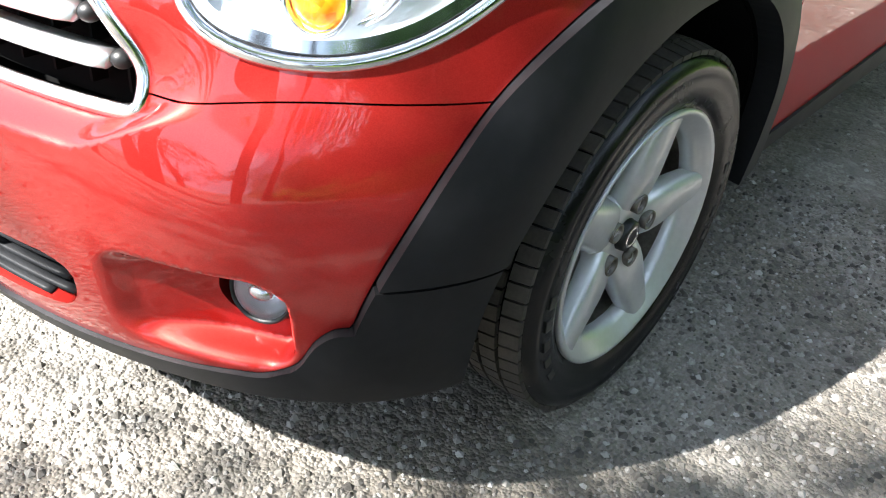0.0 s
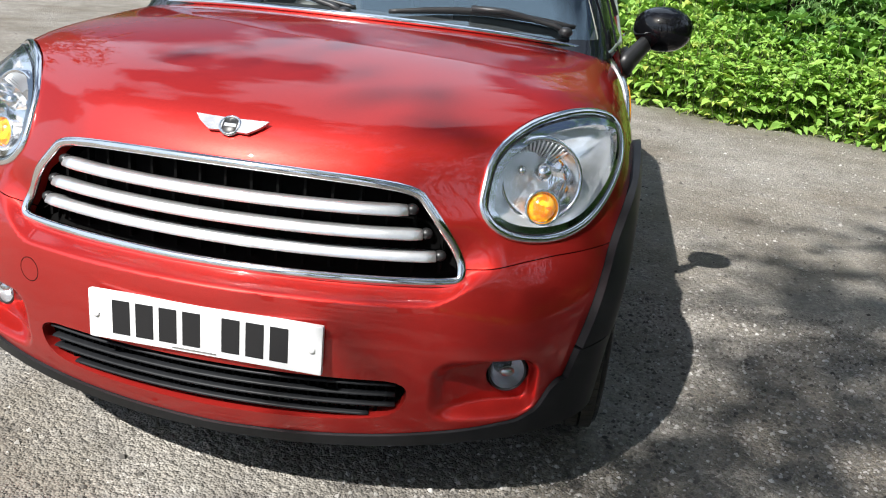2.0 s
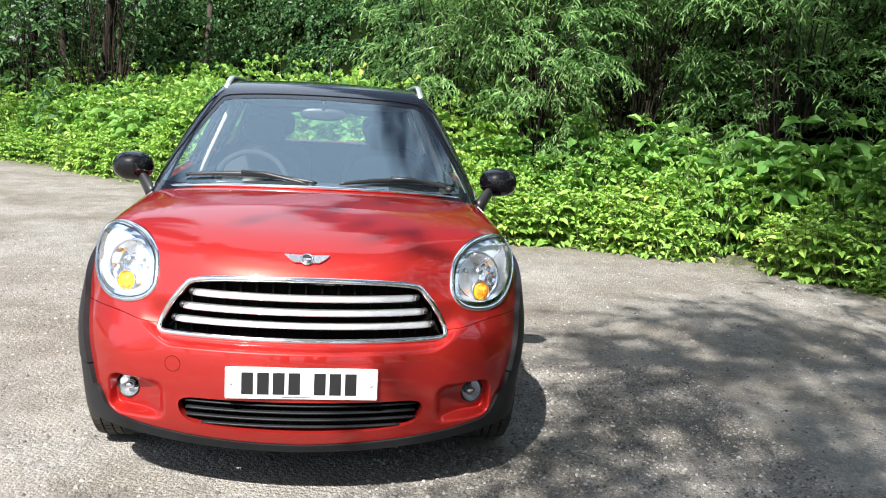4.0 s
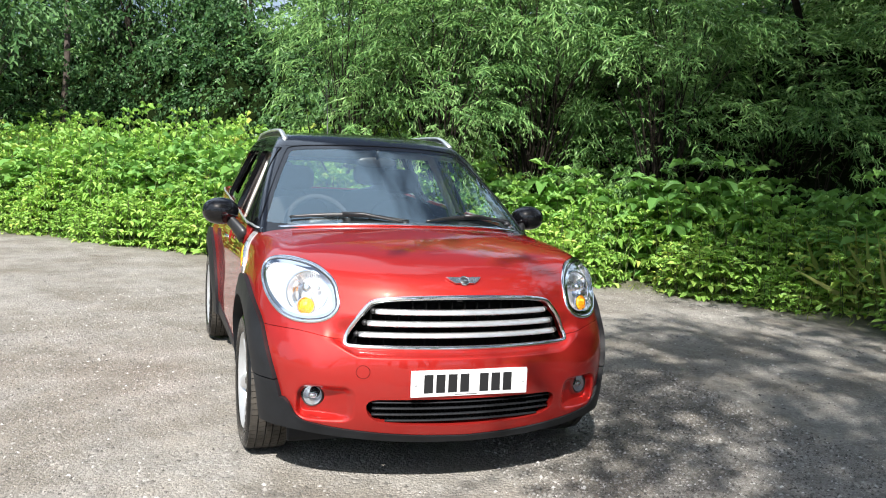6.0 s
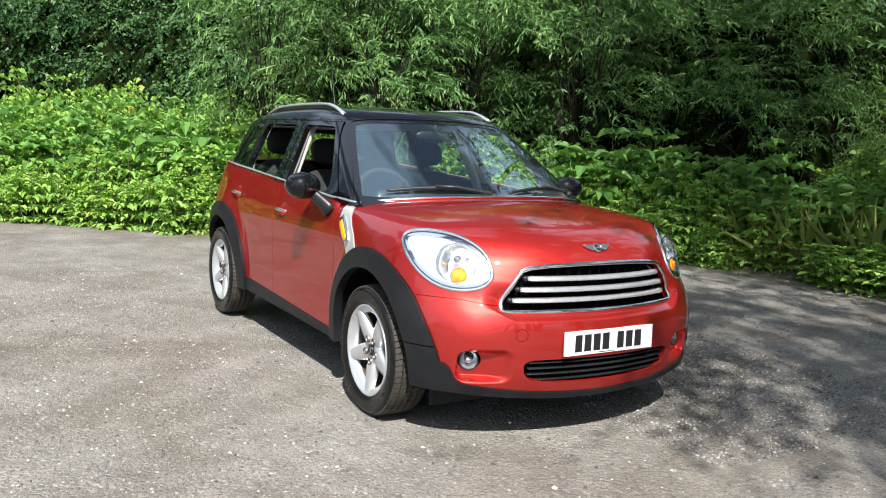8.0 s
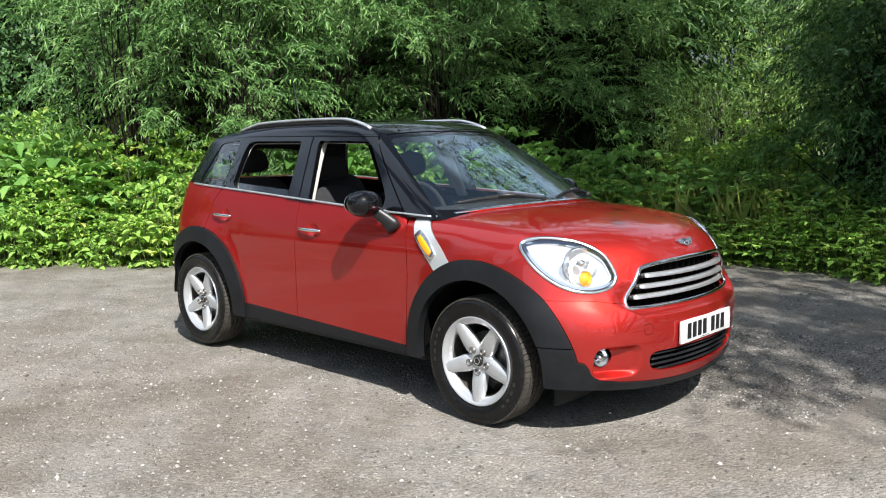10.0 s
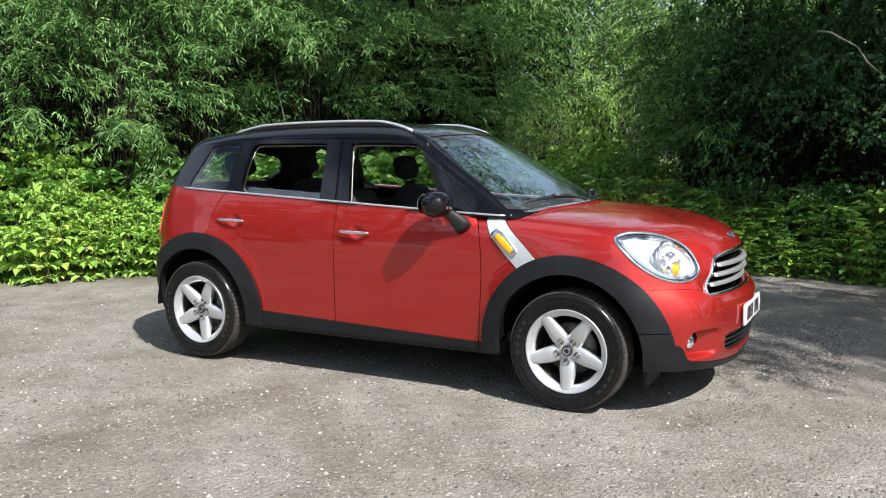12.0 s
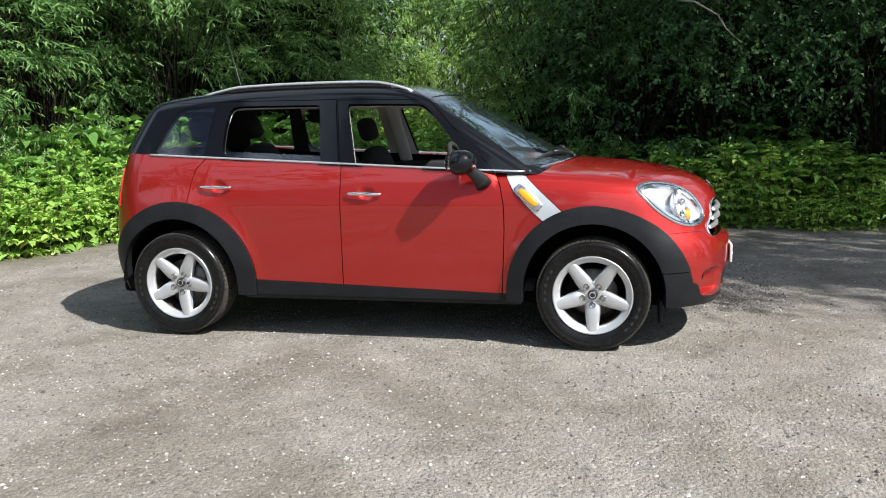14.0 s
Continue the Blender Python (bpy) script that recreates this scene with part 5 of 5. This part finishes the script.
def thicket(kinds, spots, group):
    """Copies of the plants over the spots: the first ones use the originals."""
    for i, (x, y, z, turn, sx, sz, k) in enumerate(spots):
        base = kinds[k % len(kinds)]
        m = pose(x, y, z, 0, 0, turn)
        ob = base if not base.get("set") else copy_thing(base, m)
        ob.matrix_basis = m
        ob.scale = (sx, sx, sz)
        base["set"] = 1
        ob["group"] = group


STALK = mottled("green_stalk", (.05, .08, .02), (.10, .12, .04), 20, .7, bump=0)
weeds = [plant("nettle_clump", weed_mesh(50, h, l), NETTLE, STALK, "foliage", "stalk", "bright yellow-green leafy weeds at the edge of the gravel", "weeds")
         for h, l in ((.62, .085), (.50, .08), (.72, .095))]
tall_weeds = [plant("balsam_clump", weed_mesh(30, h, l, .5), BALSAM, STALK, "foliage", "stalk", "tall green balsam with broad leaves in whorls", "weeds")
              for h, l in ((1.25, .19), (1.0, .17))]
spots, tall_spots = [], []
for lo, hi, low, high in ((.05, .32, .95, 1.35), (.45, .8, 1.5, 2.0)):
    for q in scatter(lo, hi, .36, (-18, -11, 10, 7), 9000):
        spots.append((q[0], q[1], max(0, lo * .08), RNG.uniform(0, 360), RNG.uniform(.9, 1.2), RNG.uniform(low, high) * (.72 if q[0] > -2.4 else 1), int(RNG.integers(3))))
for lo, hi, low, high in ((.95, 1.35, .95, 1.25), (1.5, 2.0, 1.05, 1.5)):
    for q in scatter(lo, hi, .52, (-15, -9, 8, 9)):
        k = .72 if q[0] > -2.4 else 1.2
        tall_spots.append((q[0], q[1], .1, RNG.uniform(0, 360), RNG.uniform(.9, 1.2), k * RNG.uniform(low, high), int(RNG.integers(2))))
for lo, hi, low, high in ((.95, 1.5, 2.0, 2.5), (1.7, 2.4, 2.3, 2.8), (2.6, 3.4, 2.6, 3.1), (3.6, 4.5, 2.8, 3.4)):
    for q in scatter(lo, hi, .58, (-17, -10, -6.4, 6)):
        spots.append((q[0], q[1], .15, RNG.uniform(0, 360), RNG.uniform(1.3, 1.6), RNG.uniform(low, high), int(RNG.integers(3))))
for x, y in ((-1.2, 7.4), (-1.9, 7.9), (-1.3, 8.4), (-2.2, 8.7), (-1.7, 9.2), (-2.6, 9.5), (-2.0, 10.0), (-2.9, 10.4), (-2.3, 10.9), (-3.2, 11.3), (-1.5, 10.3), (-2.7, 12.0)):
    spots.append((x, y, .1, RNG.uniform(0, 360), 1.5, RNG.uniform(1.9, 2.5), int(RNG.integers(3))))
thicket(weeds, spots, "weeds along the edge")
thicket(tall_weeds, tall_spots, "tall weeds along the edge")


def in_gap(q, more=0.0):
    """The grassy way that leads off between the bushes."""
    a, b = np.array((-.9, 5.6)), np.array((-3.7, 16.0))
    t = np.clip(np.dot(q - a, b - a) / np.dot(b - a, b - a), 0, 1)
    return np.hypot(*(q - a - t * (b - a))) < .75 + 1.1 * t + more


willows = [plant("willow_bush", spray_mesh(22, 13, s, .128, .15, d, 17, .026, .12, .42), WILLOW, BARK, "crown", "bough", "willow bush with narrow drooping leaves", "bush")
           for s, d in (((1.25, 1.25, 1.5), .4), ((1.4, 1.4, 1.35), .3), ((1.1, 1.1, 1.65), .55))]
# taller willows of their own growth, from their own seed
shared, RNG = RNG, np.random.default_rng(21)
willows += [plant("willow_bush", spray_mesh(38, 13, s, .138, .165, d, 16, .029, .15, .34), WILLOW, BARK, "crown", "bough", "tall willow bush with arching leafy sprays", "bush")
            for s, d in (((1.2, 1.2, 2.6), .45), ((1.35, 1.35, 2.4), .35))]
RNG = shared
spots = []
for lo, hi, gap, wide, low, high in ((1.7, 2.4, 1.15, .95, .8, 1.1), (3.0, 3.7, 1.35, 1.1, 1.2, 1.6), (4.6, 5.6, 1.8, 1.4, 1.7, 2.2), (6.6, 7.8, 2.3, 1.7, 2.0, 2.5)):
    for q in scatter(lo, hi, gap, (-7.0 if lo < 4 else -8.2, -12, 1.2, 14)):
        if not in_gap(q, .45 * wide):
            turn, grown, tall, kind = RNG.uniform(0, 360), wide * RNG.uniform(.9, 1.15), RNG.uniform(low, high), int(RNG.integers(3))
            spots.append((q[0], q[1], .1, turn, grown, tall, kind) if lo < 2 else (q[0], q[1], .1, turn, grown, .6 * tall, 3 + kind % 2))
for x, y, wide, high in ((-6.9, 1.5, 1.0, 1.5), (-6.1, 2.6, 1.15, 1.35), (-5.9, 3.9, 1.1, 1.6), (-4.9, 5.4, 1.1, 1.5), (-7.6, 2.9, 1.4, 2.0)):
    spots.append((x, y, .5, RNG.uniform(0, 360), wide, .6 * high, 3 + int(RNG.integers(3)) % 2))
thicket(willows, spots, "willow bushes")
birches = [plant("birch_bush", spray_mesh(32, 11, s, .075, .72, .6, 14, .036, .14, .35), BIRCH, BARK, "crown", "bough", "dark birch bush with small rounded leaves", "bush")
           for s in ((1.3, 1.3, 1.6), (1.5, 1.5, 1.4))]
spots = []
for lo, hi, gap, wide, low, high in ((1.3, 2.0, 1.15, 1.0, .9, 1.2), (2.6, 3.3, 1.4, 1.15, 1.3, 1.7), (4.6, 5.8, 2.0, 1.6, 1.8, 2.2)):
    for q in scatter(lo, hi, gap, (1.2, 4, 10, 12)):
        if lo > 4 and q[0] < 4.5:
            low, high = .95, 1.2
        spots.append((q[0], q[1], .1, RNG.uniform(0, 360), wide * RNG.uniform(.95, 1.2), RNG.uniform(low, high), int(RNG.integers(2))))
for lo, hi, gap, wide, low, high in ((5.2, 6.2, 1.5, 1.3, 1.1, 1.6), (6.8, 8.4, 1.9, 1.6, 1.6, 2.2)):
    for q in scatter(lo, hi, gap, (-21, -13, -8.0, 6)):
        spots.append((q[0], q[1], .1, RNG.uniform(0, 360), wide * RNG.uniform(.95, 1.2), RNG.uniform(low, high), int(RNG.integers(2))))
thicket(birches, spots, "birch bushes")
# paler bushes at the far end of the way
sallows = [plant("sallow_bush", spray_mesh(30, 11, (1.5, 1.5, 1.7), .10, .40, .4, 14, .036, .16, .35), SALLOW, BARK, "crown", "bough", "pale green sallow bush in the sun", "bush")]
spots = [(x, y, 0, RNG.uniform(0, 360), w, h, 0) for x, y, w, h in ((-2.9, 9.4, .45, .5), (-3.6, 11.4, .6, .8), (-1.0, 13.2, .9, .9), (-5.2, 15.2, 1.1, 1.2), (-3.4, 18.0, 1.5, 1.5), (-1.0, 17.5, 1.4, 1.8), (-6.2, 19, 1.5, 1.3), (-3.0, 22, 1.8, 2.3), (-4.6, 17.5, 1.5, 2.3), (-2.2, 19.5, 1.7, 2.6), (-5.6, 21.5, 1.8, 2.6), (.8, 16.0, 1.3, 2.2))]
thicket(sallows, spots, "sallow bushes")


def tree(name, tall, crown, leaf, ratio, mat, label, tufts=34, each=9):
    """A tree: tapered trunk, limbs and a crown of leafy twigs."""
    ob = tagged(new(name), label, "tree")
    made = spray_mesh(tufts, each, crown, leaf, ratio, .5, 13, .075, .32, .3)
    lift = np.array((0, 0, tall - 2 * crown[2] - .6))
    solid("crown", (made[0][0] + lift, made[0][1]), mat, ob, smooth=False)
    solid("limb", (made[1][0] + lift, made[1][1]), BARK, ob)
    bend = RNG.normal(size=2) * .15
    solid("trunk", sweep([(0, 0, -.2), (bend[0], bend[1], tall * .25), (bend[0] * 1.5, -bend[1], tall * .5), (0, 0, tall * .85)], oval(.16, n=10), scale=[1.3, .9, .65, .2]), BARK, ob)
    return ob


woods = [tree("tree", 8.5, (2.4, 2.4, 3.6), .19, .45, BIRCH, "tall leafy tree in the wood"), tree("tree", 10, (2.7, 2.7, 4.3), .22, .35, WILLOW, "tall willow tree in the wood")]
spots = []
for q in scatter(8.0, 12.5, 2.3, (-30, -14, 12, 17)):
    if not in_gap(q, 1.2) and not (-2 < q[0] < 9 and 8 < q[1] < 20):
        spots.append((q[0], q[1], 0, RNG.uniform(0, 360), RNG.uniform(.85, 1.2), RNG.uniform(.8, 1.1), int(RNG.integers(2))))
for x, y, h in ((-5.4, 10.2, 1.0), (-7.0, 12.2, 1.0), (-6.6, 15.0, 1.1), (-9.5, 9.0, 1.0), (-9.0, 14.5, 1.1), (-7.0, 20, 1.2), (-2.0, 25, 1.1), (1.5, 20, 1.1)):
    spots.append((x, y, -.5, RNG.uniform(0, 360), 1.1, h, int(RNG.integers(2))))
# the far corner of the yard, and three unseen trees added to shade it
for p, out in along(EDGE[:4], 2.8, .6):
    q = p + out * RNG.uniform(1.8, 3.5)
    spots.append((q[0], q[1], -.8, RNG.uniform(0, 360), 1.15, RNG.uniform(.9, 1.1), 0))
for x, y in ((-9, -14), (-13.5, -17), (-18, -20)):
    spots.append((x, y, 0, RNG.uniform(0, 360), 1.5, 1.4, 0))
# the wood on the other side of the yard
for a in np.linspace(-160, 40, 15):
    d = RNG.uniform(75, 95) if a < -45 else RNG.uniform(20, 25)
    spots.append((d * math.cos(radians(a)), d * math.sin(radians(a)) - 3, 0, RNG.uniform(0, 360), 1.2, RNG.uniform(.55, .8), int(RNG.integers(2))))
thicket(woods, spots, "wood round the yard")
shade = tree("shade_tree", 11.0, (3.0, 2.6, 2.6), .18, .5, BIRCH, "tall tree added for the broken shade it casts", 33, 10)
shade.matrix_basis = pose(8.5, .35, 0, 0, 0, -25)
# unseen copies, placed and stretched to shape the shade on yard and hedge
for x, y, turn, wide, high in ((11.7, .2, 100, 1.15, 1.3), (9.2, 4.6, 60, 1.1, .95), (6.9, 7.2, 200, 1.0, .6), (7.5, -.75, 210, .5, .93), (7.5, 2.55, 140, 1.05, 1.7), (10.0, -.13, 300, .70, 2.6), (8.2, -1.0, 20, .40, .95)):
    other = copy_thing(shade, pose(x, y, 0, 0, 0, turn))
    other.scale = (wide, wide, high)


# leaning copies, crowns above view, added to keep the hedge below in shade
for x, y, lean, turn, wide, high in ((3.0, 7.9, 27, 5, .9, .94), (1.9, 8.7, 27, 12, .8, .86), (-4.7, 8.8, 28, 30, .85, .92)):
    over = copy_thing(shade, pose(x, y, 0, lean, 0, turn))
    over.scale = (wide, wide, high)


def pole(name, points, radius, mat, label, category):
    return tagged(solid(name, sweep(points, oval(radius, n=8), scale=np.linspace(1, .45, len(points))), mat), label, category)


BROWNBARK = mottled("brown_bark", (.018, .013, .010), (.060, .045, .034), 9, .9, bump=.8, depth=.008)
PALEBARK = mottled("pale_bark", (.10, .085, .065), (.30, .27, .23), 12, .85, bump=.6, depth=.006)
pole("dead_branch", [(1.95, 5.0, 2.62), (2.12, 4.47, 2.53), (2.37, 4.45, 2.37), (2.46, 4.45, 2.22), (2.62, 4.47, 2.07)], .013, PALEBARK, "bare pale dead branch reaching out of the birch bush", "branch")
for x, y, lean, r in ((-17.0, -5.3, .9, .08), (-16.6, -3.4, -.7, .12), (-6.9, 8.2, .2, .08)):
    pole("slender_trunk", [(x, y, -.1), (x + lean * .4, y, 1.6), (x + lean * .8, y + .1, 3.2), (x + lean * 1.6, y + .1, 6)], r, BROWNBARK if x < -10 else PALEBARK, "slender tree trunk among the willows", "trunk")

# near-black sheet inside the planting; its colour stands for shade in the gaps
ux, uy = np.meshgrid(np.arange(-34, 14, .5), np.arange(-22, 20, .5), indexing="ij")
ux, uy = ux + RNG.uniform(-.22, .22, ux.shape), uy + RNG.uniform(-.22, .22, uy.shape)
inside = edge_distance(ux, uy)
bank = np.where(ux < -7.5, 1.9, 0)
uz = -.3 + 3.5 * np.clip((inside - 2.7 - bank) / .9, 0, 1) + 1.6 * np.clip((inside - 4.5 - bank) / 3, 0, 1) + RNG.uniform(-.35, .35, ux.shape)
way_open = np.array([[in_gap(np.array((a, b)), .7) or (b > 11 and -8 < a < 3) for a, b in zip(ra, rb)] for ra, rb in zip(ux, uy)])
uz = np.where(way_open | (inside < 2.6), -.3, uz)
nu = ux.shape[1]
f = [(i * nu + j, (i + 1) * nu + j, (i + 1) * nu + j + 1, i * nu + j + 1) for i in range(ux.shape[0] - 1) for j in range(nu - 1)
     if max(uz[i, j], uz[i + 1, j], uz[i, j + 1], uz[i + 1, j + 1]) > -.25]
tagged(solid("undergrowth", (np.stack([ux, uy, uz], -1).reshape(-1, 3), f), GAP_SHADE), "near-black sheet painted as the shade inside the bushes", "undergrowth", kind="stuff")


def grass(at, label, low=.25, high=.8):
    count = len(at)
    way = RNG.normal(size=(count, 3)) * .5 + np.array((0, 0, 1.0))
    size = RNG.uniform(low, high, count)
    return tagged(solid("grass", leaves(at, way, RNG.normal(size=(count, 3)), size, np.minimum(size * .04 + .004, .013)), GRASS, smooth=False), label, "grass", kind="stuff")


t = RNG.random(9000)
grass(np.stack([-.6 - 3.6 * t + RNG.normal(size=9000) * (.8 + 1.2 * t), 5.6 + 12 * t, np.full(9000, .12)], 1), "sunlit long grass on the way between the bushes", .3, .95)
x, y = RNG.uniform(-16, 8, 60000), RNG.uniform(-9.5, 6, 60000)
d = edge_distance(x, y)
keep = (d > -.42 * RNG.random(60000)**1.6) & (d < .1)
grass(np.stack([x, y, np.full(60000, -.01)], 1)[keep], "short grass and moss along the edge of the gravel", .025, .11)


# ---- the far side of the yard ----
def board_fence(a, b, panels):
    """Grey boards nailed level between brown posts."""
    ob = tagged(new("board_fence"), "weathered grey board fence between brown posts", "fence")
    a, b = np.array(a, float), np.array(b, float)
    turn = Matrix.Rotation(math.atan2(*(b - a)[::-1]), 4, "Z")
    wide = float(np.hypot(*(b - a))) / panels
    ob.matrix_basis = Matrix.Translation((a[0], a[1], 0)) @ turn
    post = plank = None
    for i in range(panels + 1):
        if post is None:
            post = solid("post", block((-.07, -.07, -.2), (.07, .07, 1.75), .01), BARK, ob, "brown wooden post")
        else:
            copy_thing(post, Matrix.Translation((i * wide, 0, 0)))
    for i in range(panels):
        for k in range(4):
            m = Matrix.Translation((i * wide, .075, .06 + .40 * k))
            if plank is None:
                plank = solid("board", block((.02, 0, 0), (wide - .02, .03, .36), .004), BOARD, ob)
                plank.matrix_basis = m
            else:
                copy_thing(plank, m)
    return ob


BOARD = mottled("weathered_board", (.45, .43, .41), (.62, .60, .58), 3, .8, bump=.4, depth=.003)
board_fence((-26.0, -15.9), (-13.5, -13.4), 4)


def parked_car(x, y, turn):
    """A plain dark car at the far side of the yard."""
    ob = tagged(new("parked_car"), "dark parked car at the far side of the yard", "car")
    ob.matrix_basis = pose(x, y, 0, 0, 0, turn)
    v, f = egg((0, 0, .60), (2.05, .86, .37), 40, 20, .45)
    solid("body", (v, f), BLACK, ob)
    v, f = egg((-.15, 0, 1.08), (1.30, .70, .40), 36, 18, .55)
    solid("cabin", (v, f), GLASSDARK, ob, "dark glazed cabin")
    wheel = None
    for wx in (-1.28, 1.28):
        for wy in (-.78, .78):
            m = Matrix.Translation((wx, wy, .33))
            if wheel is None:
                wheel = solid("wheel", lathe([(.001, .07), (.12, .075), (.20, .08), (.215, .10), (.30, .105), (.328, .08), (.33, 0), (.328, -.08), (.30, -.105), (.2, -.10), (.001, -.10)], 40), RUBBER, ob, "black wheel")
                wheel.matrix_basis = m
            else:
                copy_thing(wheel, m)
    return ob


GLASSDARK = material("dark_glass", (.004, .005, .006), .05)
parked_car(-9.72, -10.12, 2)
